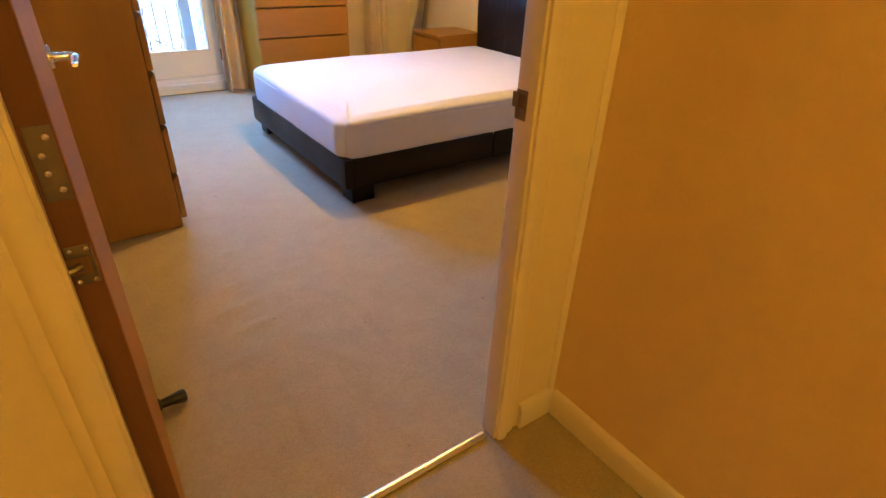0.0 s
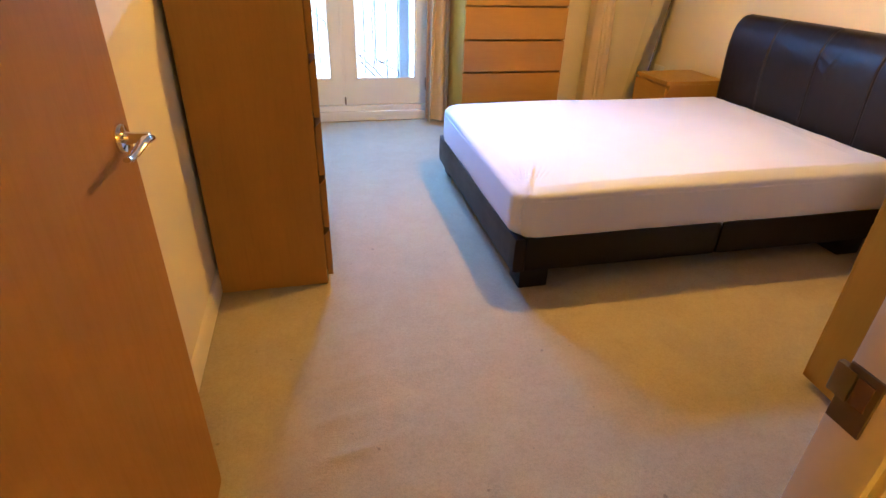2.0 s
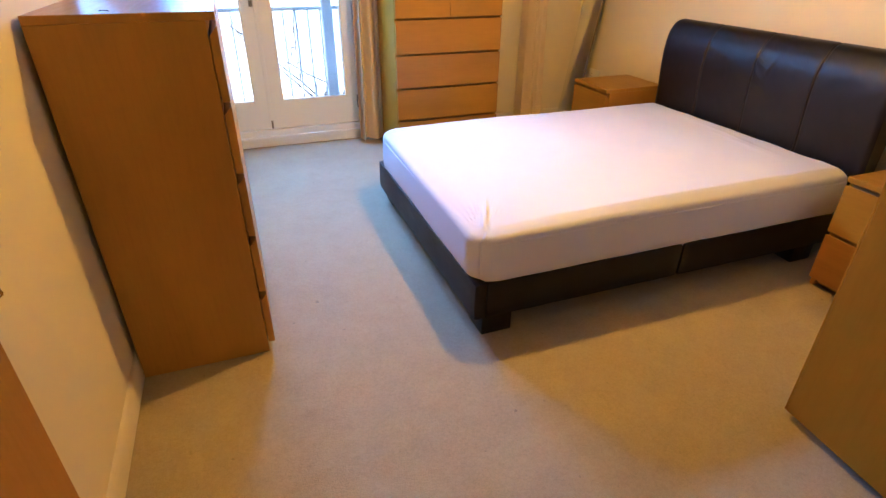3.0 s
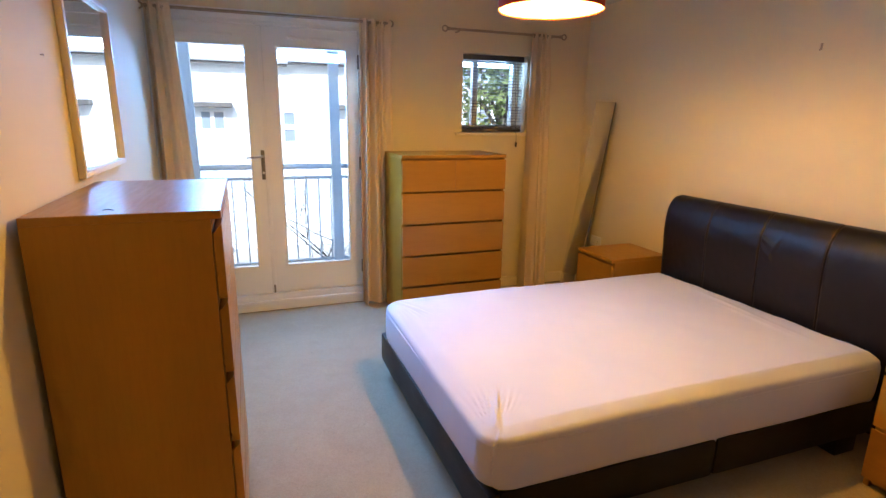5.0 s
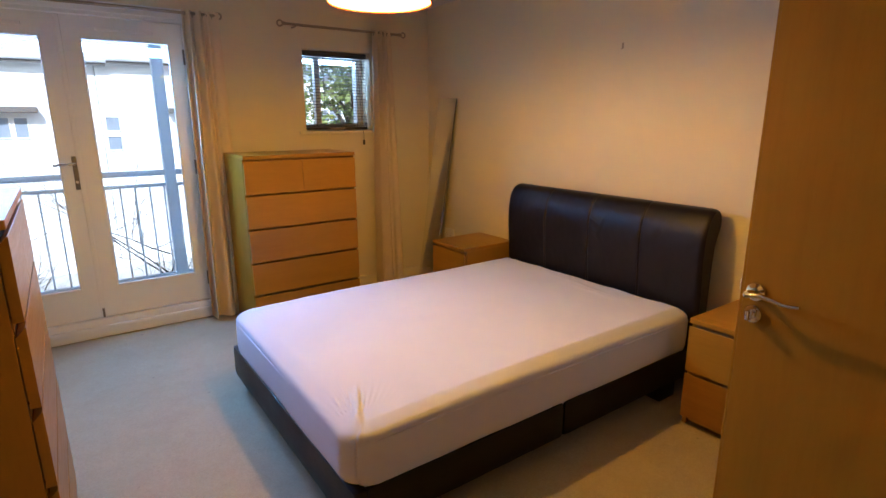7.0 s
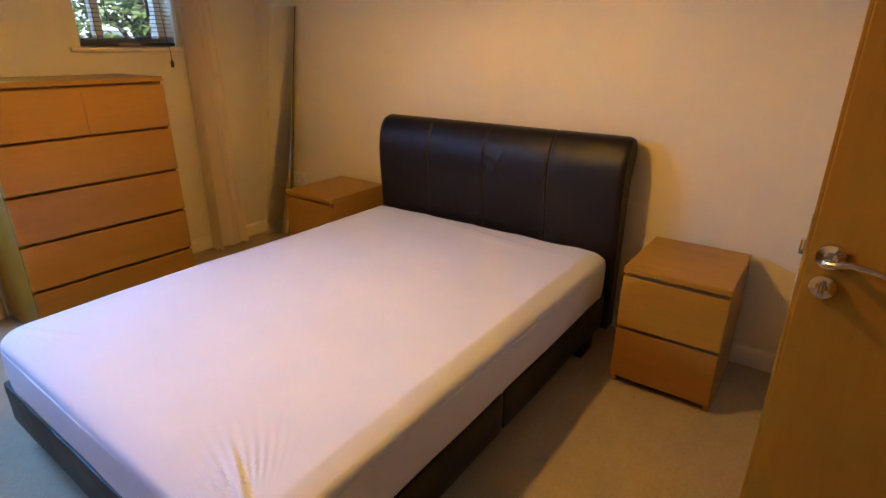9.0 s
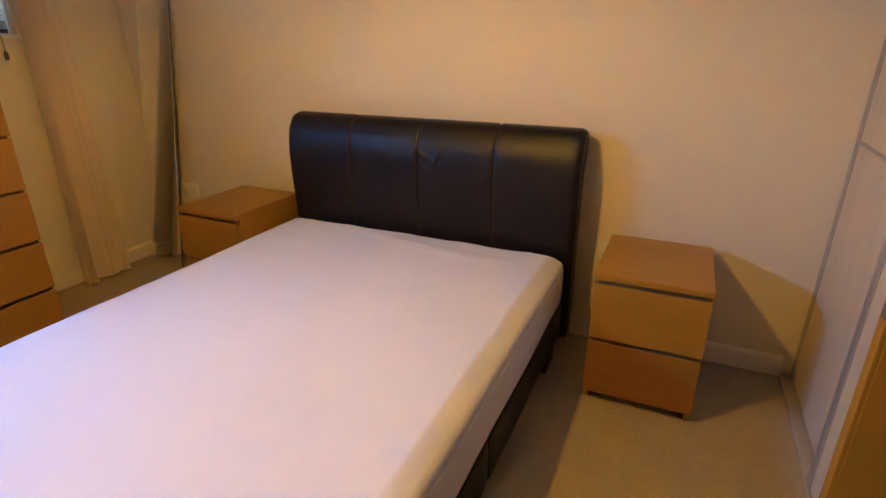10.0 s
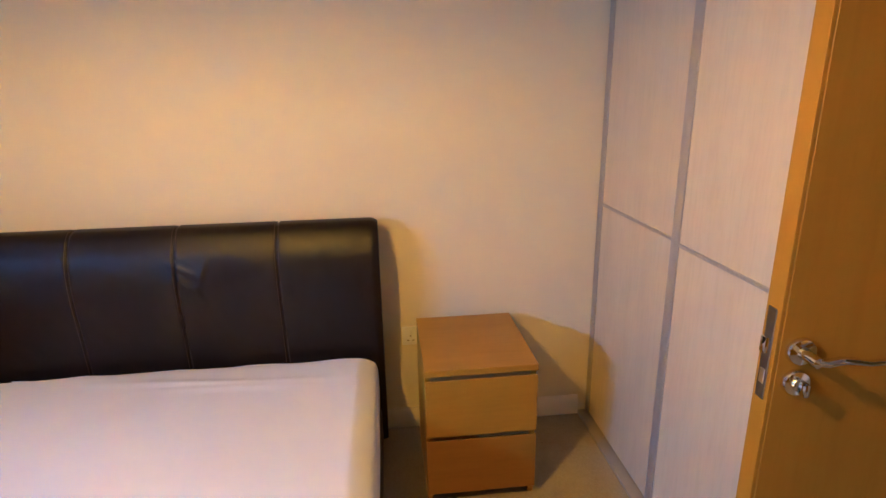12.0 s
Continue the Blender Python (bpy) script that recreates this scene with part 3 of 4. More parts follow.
# ---- curtains ----
def curtain_pole(x0, x1, y, z, rings):
    p = thing("curtain_pole", "slim aged metal curtain pole with ring finials", "curtain pole", group="curtain poles")
    part("rod", tube([(x0, y, z), (x1, y, z)], 0.010, 12), POLE, p)
    for x, d in ((x0, -1), (x1, 1)):
        f = part("finial", torus(0.020, 0.006, pose(x + d * 0.028, y, z, 90)), POLE, p)
        part("ferrule", lathe([(0.013, 0), (0.013, 0.022)], 14, pose(x - d * 0.014, y, z, 0, d * 90, 0)), POLE, f)
    for x in (x0 + 0.09, x1 - 0.09):
        part("bracket", tube([(x, YW, z - 0.012), (x, y + 0.01, z - 0.012), (x, y, z - 0.012)], 0.006, 8), POLE, p)
    for x in rings:
        part("ring", torus(0.018, 0.0028, pose(x, y, z - 0.006, 0, 80, 0), 16, 6), POLE, p)


def curtain(label, top, bottom, y_top, y_bottom, z_top, z_bottom, folds, depth, seed, group="curtains"):
    """Hanging cloth: pleats across, drifting a little on the way down, two skins 5 mm apart."""
    rnd = random.Random(seed)
    shift = [rnd.uniform(-0.6, 0.6) for _ in range(3)]
    nx, nz = folds * 12, 46
    bm = bmesh.new()
    skins = []
    for skin in (0.0, 0.005):
        rows = []
        for j in range(nz + 1):
            v = j / nz
            z = z_top + (z_bottom - z_top) * v
            a, b = (top[k] + (bottom[k] - top[k]) * v ** 0.85 for k in (0, 1))
            row = []
            for i in range(nx + 1):
                u = i / nx
                ph = 2 * math.pi * folds * (u + 0.035 * math.sin(3 * u * math.pi + shift[0]) * (0.3 + v))
                amp = depth * (0.55 + 0.45 * math.sin(u * 5 + shift[1] + v)) * (0.6 + 0.5 * v)
                y = y_top + (y_bottom - y_top) * v + amp * math.sin(ph + 0.7 * v * shift[2]) - skin
                x = a + (b - a) * u + 0.35 * depth * math.cos(ph * 0.5 + shift[1]) * v * math.sin(math.pi * u)
                row.append(bm.verts.new((x, y, z)))
            rows.append(row)
        skins.append(rows)
    for rows in skins:
        for j in range(nz):
            for i in range(nx):
                bm.faces.new((rows[j][i], rows[j][i + 1], rows[j + 1][i + 1], rows[j + 1][i]))
    f, k = skins
    for j in range(nz):
        for i in (0, nx):
            bm.faces.new((f[j][i], f[j + 1][i], k[j + 1][i], k[j][i]))
    for i in range(nx):
        for j in (0, nz):
            bm.faces.new((f[j][i], f[j][i + 1], k[j][i + 1], k[j][i]))
    c = finish(bm, "curtain", CURTAIN)
    return tagged(c, label, "curtain", group)


PZ = 2.15
curtain_pole(0.86, 2.44, 6.07, PZ, [0.87 + 0.03 * k for k in range(4)] + [2.30 + 0.03 * k for k in range(5)])
curtain_pole(2.93, 3.93, 6.085, PZ, [3.67 + 0.03 * k for k in range(5)])
curtain("cream curtain drawn back beside the french doors", (2.235, 2.47), (2.215, 2.49), 6.065, 6.055, PZ + 0.02, 0.012, 4, 0.048, 3)
curtain("cream curtain drawn back into the corner beside the french doors", (0.86, 1.01), (0.86, 1.10), 6.06, 6.05, PZ + 0.02, 0.012, 3, 0.052, 5)
curtain("cream curtain hanging beside the small window to the floor", (3.665, 3.83), (3.63, 3.90), 6.08, 6.06, PZ + 0.02, 0.012, 4, 0.050, 8)


# ---- chests and bedside tables ----
def drawer(parent, x0, x1, z0, z1, y, material, label=""):
    """A front with its top edge cut away backwards as a grip, standing 4 mm clear of the carcass."""
    front = [(0.004, z0), (0.025, z0), (0.027, z0 + 0.002), (0.027, z1 - 0.0015), (0.0255, z1), (0.004, z1 - 0.024)]
    d = part("drawer", sweep(front, [(x0, y, 0, 0, -1), (x1, y, 0, 0, -1)]), material, parent, label)
    part("drawer_box", box((x0 + 0.024, y - 0.004, z0 + 0.012), (x1 - 0.024, y + 0.3, z1 - 0.03)), CARCASS, d)
    return d


def chest(name, label, category, m, w, d, h, rows, group, low=None):
    """Drawer chest, front towards -y, centred on x, its back at y = d."""
    c = thing(name, label, category, m, group)
    t, f = 0.022, 0.021
    part("side_panel", box((-w / 2, f, 0.0), (-w / 2 + t, d, h - 0.024), 0.001), OAK_Z, c)
    part("side_panel", box((w / 2 - t, f, 0.0), (w / 2, d, h - 0.024), 0.001), OAK_Z, c)
    part("top", box((-w / 2, -0.006, h - 0.024), (w / 2, d, h), 0.0015), OAK_X, c)
    part("back_panel", box((-w / 2 + t, d - 0.012, 0.04), (w / 2 - t, d - 0.006, h - 0.024)), DARKGAP, c)
    part("plinth", box((-w / 2 + t, f + 0.016, 0.012), (w / 2 - t, f + 0.034, 0.05)), OAK_X, c)
    z0, z1 = 0.045, h - 0.024
    step = (z1 - z0) / len(rows)
    for r, count in enumerate(rows):
        lo, hi = z0 + step * r, z0 + step * (r + 1) - (0.014 if r < len(rows) - 1 else 0.016)
        wide = (w - 0.004) / count
        part("rail", box((-w / 2 + t, f - 0.002, hi - 0.014), (w / 2 - t, f + 0.012, min(hi + 0.02, z1 - 0.0005))), CARCASS, c)
        for k in range(count):
            x0 = -w / 2 + 0.002 + wide * k
            drawer(c, x0 + (0.001 if k else 0), x0 + wide - (0.001 if k < count - 1 else 0), lo, hi, f, low if low and r == 0 else OAK_X)
    return c


SIX = [1, 1, 1, 1, 2]
chest("chest_of_drawers", "tall oak veneer chest of six drawers standing against the side wall", "chest of drawers", pose(1.315, 3.985, 0, 0, 0, 90), 0.80, 0.464, 1.23, SIX, "chests of drawers")
chest("chest_of_drawers", "tall oak veneer chest of six drawers under the small window", "chest of drawers", pose(2.812, 5.58, 0), 0.80, 0.48, 1.23, SIX, "chests of drawers")
chest("bedside_table", "oak veneer bedside table with two drawers, lower drawer coloured darker for shade", "bedside table", pose(3.755, 3.022, 0, 0, 0, -90), 0.40, 0.455, 0.55, [1, 1], "bedside tables", SHADED_X)
chest("bedside_table", "oak veneer bedside table with two drawers in the window corner", "bedside table", pose(3.730, 5.12, 0, 0, 0, -90), 0.40, 0.47, 0.55, [1, 1], "bedside tables")

# ---- bed ----
bed = thing("bed", "double bed with dark brown leather frame and rolled headboard", "bed")
BX0, BX1, B0, B1 = 2.076, 4.07, 3.380, 4.872


def rail(lo, hi):
    bm = soft_box(lo, hi, 0.016, 0.03)
    for v in bm.verts:
        v.co += 0.0018 * Vector((noise.noise(v.co * 9), noise.noise(v.co * 9 + Vector((5, 0, 0))), noise.noise(v.co * 9 + Vector((0, 5, 0)))))
    return bm


part("foot_rail", rail((BX0, B0, 0.085), (BX0 + 0.06, B1, 0.256)), LEATHER, bed)
for y0, y1 in ((B0, B0 + 0.06), (B1 - 0.06, B1)):
    part("side_rail", rail((BX0 + 0.055, y0 + 0.002, 0.085), (3.095, y1 - 0.002, 0.254)), LEATHER, bed)
    part("side_rail", rail((3.098, y0 + 0.002, 0.085), (BX1, y1 - 0.002, 0.254)), LEATHER, bed)
for x in (2.12, 3.85):
    for y in (B0 + 0.012, B1 - 0.137):
        part("leg", box((x, y, 0.0), (x + 0.135, y + 0.125, 0.088), 0.006, 2), LEATHER, bed)
part("slat_base", box((BX0 + 0.06, B0 + 0.06, 0.17), (BX1, B1 - 0.06, 0.20)), DARKGAP, bed)

# headboard: a padded scroll profile (depth from the wall, height), drawn in at its three seams
PROFILE = [(4.145, 0.06), (4.085, 0.06), (4.085, 0.30), (4.084, 0.44), (4.080, 0.52), (4.074, 0.60), (4.068, 0.68), (4.064, 0.75), (4.065, 0.81), (4.071, 0.865), (4.083, 0.91), (4.100, 0.945),
           (4.122, 0.978), (4.147, 0.997), (4.174, 1.003), (4.198, 0.996), (4.216, 0.976), (4.226, 0.945), (4.226, 0.915), (4.216, 0.88), (4.198, 0.85), (4.180, 0.80), (4.172, 0.70), (4.170, 0.5), (4.170, 0.06)]
fine = []
for i in range(3, 13):
    p0, p1, p2, p3 = (PROFILE[i + k] for k in (-1, 0, 1, 2))
    for j in range(8):
        u = j / 8
        fine.append(tuple(0.5 * (2 * b + (c - a) * u + (2 * a - 5 * b + 4 * c - d) * u * u + (3 * b - a - 3 * c + d) * u ** 3) for a, b, c, d in zip(p0, p1, p2, p3)))
PROFILE = PROFILE[:3] + fine + PROFILE[13:]
HB0, HB1 = 3.362, 4.846
SEAMS = [HB0 + (HB1 - HB0) * f for f in (0.254, 0.502, 0.750)]
hb = bmesh.new()
ys = sorted({round(HB0 + (HB1 - HB0) * i / 220, 4) for i in range(221)} | {round(s + d, 4) for s in SEAMS for d in (-0.008, -0.004, 0, 0.004, 0.008)} | {HB0 + 0.004, HB1 - 0.004})
rings = []
for y in ys:
    end = min(y - HB0, HB1 - y)
    ring = []
    for x, z in PROFILE:
        cx, cz = 4.14, min(z, 0.93)
        pull = max(0.0, 1 - end / 0.03) ** 2 * 0.16 + sum(math.exp(-((y - s) / 0.006) ** 2) for s in SEAMS) * 0.09
        w = 0.0022 * noise.noise((y * 7, z * 9, 3)) + 0.0014 * noise.noise((y * 25, z * 19, 8))
        crease = 0.0
        for ca, cb, ct in ((4.075, 0.80, 0.9), (4.035, 0.77, 1.1), (4.085, 0.86, 0.5), (4.015, 0.83, 1.9)):
            u, v = (y - ca) * math.cos(ct) + (z - cb) * math.sin(ct), (z - cb) * math.cos(ct) - (y - ca) * math.sin(ct)
            crease += 0.004 * math.exp(-(u / 0.05) ** 2 - (v / 0.010) ** 2) - 0.002 * math.exp(-(u / 0.05) ** 2 - ((v - 0.018) / 0.010) ** 2)
        dx = (cx - x) * pull + (w - crease if x < 4.14 else 0)
        dz = (cz - z) * pull * (1 if z > 0.93 else 0)
        ring.append(hb.verts.new((x + dx, y, z + dz)))
    rings.append(ring)
for a, b in zip(rings, rings[1:]):
    for i in range(len(PROFILE)):
        k = (i + 1) % len(PROFILE)
        hb.faces.new((a[i], a[k], b[k], b[i]))
hb.faces.new(rings[0]), hb.faces.new(rings[-1])
board = part("headboard", hb, LEATHER, bed, "padded dark brown leather headboard with stitched seams")
for s in SEAMS:
    for d in (-0.007, 0.007):
        part("seam_stitching", tube([(x + (4.14 - x) * 0.03 - 0.0005, s + d, z + (0.93 - min(z, 0.93)) * 0 + (0.0008 if z > 0.97 else 0)) for x, z in PROFILE[3:86:2]], 0.0012, 6), STITCH, board)

# mattress in its sheet
mt = soft_box((2.082, 3.390, 0.205), (4.045, 4.842, 0.478), 0.016, 0.0068)
for v in mt.verts:
    x, y, z = v.co
    top = min(1.0, max(0.0, (z - 0.42) / 0.035))
    dz = -0.024 * max(0.0, 1 - (x - 2.082) / 0.8) ** 1.6 * min(1.0, max(0.1, (4.75 - y) / 1.2)) + 0.006 * noise.noise((x * 1.6, y * 1.6, 0)) + 0.0015 * noise.noise((x * 9, y * 9, 4))
    # the border falls away towards every edge
    drop = 0.0
    for d, wide, fall, bend in ((x - 2.082, 0.085, 0.028, 1.6), (4.045 - x, 0.05, 0.014, 2), (y - 3.390, 0.072, 0.016 + 0.016 * min(1.0, max(0.0, (x - 2.1) / 0.9)), 1.25), (4.842 - y, 0.078, 0.026, 1.5)):
        drop = max(drop, fall * max(0.0, 1 - d / wide) ** bend)
    dz -= drop
    # gathers fanning from the two foot corners, one deep fold among them
    for cx, cy, sy, deep in ((2.115, 3.405, 1, 1.0), (2.115, 4.82, -1, 0.4)):
        dx, dy = x - cx, (y - cy) * sy
        r, a = math.hypot(dx, dy), math.atan2(dy, dx)
        if 0 < r < 0.5:
            fade = math.exp(-((r - 0.21) / 0.10) ** 2) * math.exp(-((a - 1.16) / 0.38) ** 2)
            dz += fade * 0.0042 * deep * math.sin(a * 74 + 2.0 * math.sin(9 * r))
            off, along = r * math.sin(a - 1.13), r * math.cos(a - 1.13)
            dz += deep * 0.0105 * math.exp(-((off / (0.016 - 0.03 * max(0.0, min(along, 0.3)))) ** 2)) * math.exp(-(((along - 0.17) / 0.13) ** 4))
            dz -= deep * 0.004 * math.exp(-(((off + 0.022) / 0.014) ** 2)) * math.exp(-(((along - 0.14) / 0.12) ** 4))
    # slack folds along the head end
    dz += 0.009 * math.exp(-((x - 3.93 - 0.04 * math.sin(y * 3)) / 0.022) ** 2) * max(0.0, 1 - abs(y - 4.0) / 0.55)
    dz += 0.006 * math.exp(-((x - 3.87 - 0.05 * (y - 4.0)) / 0.018) ** 2) * max(0.0, 1 - abs(y - 3.9) / 0.35)
    v.co.z += dz * top
    for cy, sy in ((3.390, 1), (4.842, -1)):
        dx, dy = 2.082 + 0.11 - x, (cy + sy * 0.11 - y) * sy
        if dx > 0 and dy > 0:
            k = max(dx, dy) / math.hypot(dx, dy)
            v.co.x, v.co.y = 2.192 - dx * k, cy + sy * 0.11 - sy * dy * k
    side = 1 - top
    if side > 0:
        b = 0.004 * noise.noise((x * 3, y * 3, z * 5)) - 0.008 * math.exp(-((z - 0.235) / 0.03) ** 2) + 0.006 * math.sin(math.pi * min(1, max(0, (z - 0.235) / 0.235)))
        n = Vector((x - 3.07 if abs(x - 3.07) > 0.93 else 0, y - 4.116 if abs(y - 4.116) > 0.68 else 0, 0))
        if n.length:
            v.co += n.normalized() * b * side
mattress = thing("mattress", "double mattress in a white fitted sheet tinted blue for daylight, creased at its corners", "mattress")
part("fitted_sheet", mt, SHEET, mattress)
part("sheet_hem", tube([(4.037, 3.45 + 0.085 * k, 0.464 + 0.004 * math.sin(k * 1.7)) for k in range(16)], 0.006, 8), SHEET, mattress)

# ---- wardrobe ----
wr = thing("sliding_wardrobe", "built-in wardrobe with pale ash sliding doors and grey trim", "wardrobe")


def sliding_door(x0, x1, y, z=1.010):
    d = part("sliding_door", box((x0 + 0.03, y - 0.02, 0.02), (x1 - 0.03, y - 0.004, z)), ASH_Z, wr)
    part("upper_panel", box((x0 + 0.03, y - 0.02, z + 0.012), (x1 - 0.03, y - 0.004, 2.30)), ASH_Z, d)
    part("stile", box((x0, y - 0.03, 0.012), (x0 + 0.045, y, 2.31), 0.004, 2), ALU, d)
    part("stile", box((x1 - 0.045, y - 0.03, 0.012), (x1, y, 2.31), 0.004, 2), ALU, d)
    part("cross_strip", box((x0 + 0.04, y - 0.02, z), (x1 - 0.04, y - 0.001, z + 0.012), 0.001), ALU, d)


sliding_door(3.555, XR - 0.002, 2.435, 1.0)
sliding_door(2.96, 3.60, 2.472)
part("bottom_track", box((2.96, 2.39, 0.0), (XR - 0.003, 2.476, 0.012), 0.002), ALU, wr)
part("head_panel", box((2.96, 2.38, 2.31), (XR - 0.003, 2.48, H), 0.002), ASH_Z, wr)
part("end_panel", box((2.945, YD1 + 0.03, 0.0), (2.96, 2.474, H)), ASH_Z, wr)

# ---- mirrors ----
MY0, MY1, MZ0, MZ1 = 4.236, 4.965, 1.255, 1.945
wm = thing("wall_mirror", "square wall mirror in a pale wooden frame hanging above the chest", "mirror")
part("glass", box((XL + 0.006, MY0 + 0.02, MZ0 + 0.02), (XL + 0.010, MY1 - 0.02, MZ1 - 0.02)), MIRROR, wm)
for lo, hi in (((XL + 0.001, MY0, MZ0), (XL + 0.027, MY0 + 0.024, MZ1)), ((XL + 0.001, MY1 - 0.024, MZ0), (XL + 0.027, MY1, MZ1)),
               ((XL + 0.001, MY0 + 0.024, MZ0), (XL + 0.027, MY1 - 0.024, MZ0 + 0.024)), ((XL + 0.001, MY0 + 0.024, MZ1 - 0.024), (XL + 0.027, MY1 - 0.024, MZ1))):
    part("frame_side", box(lo, hi, 0.005, 2), FRAMEWOOD, wm)
lean = math.degrees(math.atan2(4.240 - 4.060, 1.637))
lm = thing("leaning_mirror", "tall narrow frameless mirror leaning on the wall in the corner", "mirror", pose(4.060, 6.045, 0.004, 0, lean, 0) @ pose(0, 0, 0, 3.1, 0, 0))
part("glass", box((-0.005, -0.255, 0.0), (-0.001, 0.0, 1.65), 0.0008), MIRROR, lm)
part("backing", box((-0.001, -0.254, 0.001), (0.006, -0.001, 1.649)), SILVERBACK, lm)

# ---- ceiling lamp ----
pl = thing("pendant_lamp", "lit ceiling pendant with a red drum shade and white lining", "ceiling lamp", pose(LAMP[0], LAMP[1], 0))
R = 0.205
part("shade", lathe([(R, SHADE_Z), (R, SHADE_Z + 0.22), (R - 0.0015, SHADE_Z + 0.22), (R - 0.0015, SHADE_Z)], 64, None, False), REDSHADE, pl, "red cloth drum shade")
part("shade_lining", lathe([(R - 0.003, SHADE_Z + 0.002), (R - 0.003, SHADE_Z + 0.218), (R - 0.004, SHADE_Z + 0.218), (R - 0.004, SHADE_Z + 0.002)], 64, None, False), LINING, pl)
for z in (SHADE_Z, SHADE_Z + 0.22):
    part("shade_ring", torus(R - 0.001, 0.003, pose(0, 0, z), 64, 6), REDSHADE, pl)
part("bulb", lathe([(0.012, SHADE_Z + 0.135), (0.016, SHADE_Z + 0.12), (0.03, SHADE_Z + 0.10), (0.012, SHADE_Z + 0.10)], 20), LINING, pl)
part("lamp_holder", lathe([(0.016, SHADE_Z + 0.13), (0.02, SHADE_Z + 0.15), (0.02, SHADE_Z + 0.19), (0.008, SHADE_Z + 0.20)], 20), PLASTIC, pl)
for a in range(3):
    q = 2 * math.pi * a / 3
    part("spider_arm", tube([(0.018 * math.cos(q), 0.018 * math.sin(q), SHADE_Z + 0.17), ((R - 0.004) * math.cos(q), (R - 0.004) * math.sin(q), SHADE_Z + 0.215)], 0.002, 6), STEEL, pl)
part("flex", tube([(0, 0, SHADE_Z + 0.2), (0, 0, H - 0.03)], 0.0035, 8), PLASTIC, pl)
part("ceiling_rose", lathe([(0.012, H - 0.045), (0.04, H - 0.025), (0.045, H - 0.001)], 28), PLASTIC, pl)
hl = thing("hall_ceiling_lamp", "white hall ceiling lamp holder lighting the doorway", "ceiling lamp", pose(1.38, -0.2, 0))
part("ceiling_rose", lathe([(0.02, H - 0.06), (0.045, H - 0.03), (0.05, H - 0.001)], 28), PLASTIC, hl)


# ---- wall fittings ----
def socket(y, z):
    s = thing("wall_socket", "white double plug socket on the wall above the skirting", "socket", group="sockets")
    part("face_plate", box((XR - 0.010, y - 0.073, z - 0.043), (XR - 0.001, y + 0.073, z + 0.043), 0.004, 2), PLASTIC, s)
    for dy in (-0.035, 0.035):
        part("switch", box((XR - 0.014, y + dy - 0.006, z + 0.012), (XR - 0.0098, y + dy + 0.006, z + 0.03), 0.002), PLASTIC, s)
        for py, pz in ((0, 0.0), (-0.011, -0.02), (0.011, -0.02)):
            part("pin_slot", box((XR - 0.0104, y + dy + py - 0.004, z + pz - 0.0025), (XR - 0.0098, y + dy + py + 0.004, z + pz + 0.0025)), DARKGAP, s)


socket(3.212, 0.45)
socket(5.83, 0.45)
hook = thing("picture_hook", "small brass picture hook nailed to the wall", "hook")
part("hook_plate", box((XR - 0.004, 4.083, 1.862), (XR - 0.001, 4.095, 1.895), 0.001), POLE, hook)
part("hook_wire", tube([(XR - 0.003, 4.089, 1.868), (XR - 0.012, 4.089, 1.858), (XR - 0.016, 4.089, 1.866)], 0.002, 6), POLE, hook)

nail = thing("wall_nail", "small bright metal nail stuck in the wall above the chest", "nail")
part("nail_head", lathe([(0.0045, 0), (0.0045, 0.002), (0.002, 0.003)], 12, pose(XL + 0.006, 4.033, 1.656, 0, 90, 0)), CHROME, nail)
part("nail_shank", lathe([(0.0015, -0.004), (0.0015, 0.007)], 8, pose(XL, 4.033, 1.656, 0, 90, 0)), STEEL, nail)
# small dark curved mark of unknown nature, built as a thin tube
dark_mark = thing("chest_top_mark", "small dark curved mark on top of the tall chest", "wire")
part("wire", tube([(1.022, 3.661, 1.2312), (1.035, 3.663, 1.2325), (1.049, 3.654, 1.2312)], 0.0012, 6), RUBBER, dark_mark)

# ---- outside ----
RENDERW = mottled("white_render", (0.82, 0.82, 0.81), 0.85, 0.06, 0.5, 30, 0.3, 0.004)
SLATE = mottled("grey_slate", (0.48, 0.48, 0.49), 0.6, 0.15, 2, 20)
PAVING = mottled("pale_paving", (0.40, 0.385, 0.36), 0.85, 0.12, 0.7, 12)
FASCIA = mottled("grey_brown_fascia", (0.10, 0.09, 0.08), 0.7)
# dark panes lightened to grey-blue: the sky's reflection painted into the base
SKYGLASS = shader("far_window_sky_tinted_glass", 0.1, 0.0, (0.22, 0.25, 0.29))[0]
BARK = mottled("grey_brown_bark", (0.13, 0.105, 0.08), 0.85, 0.25, 6, 40)
LEAF = mottled("ivy_leaf", (0.20, 0.24, 0.06), 0.5, 0.4, 2, 12)
SLABM = mottled("balcony_slab", (0.55, 0.54, 0.52), 0.8, 0.08, 2, 40)

structure("ground", boxes(((-600, 6.6, -3.2), (600, 1200, -3.0)), ((-600, -800, -3.2), (600, 6.6, -3.0))), PAVING, "pale paved ground between the buildings", "ground")
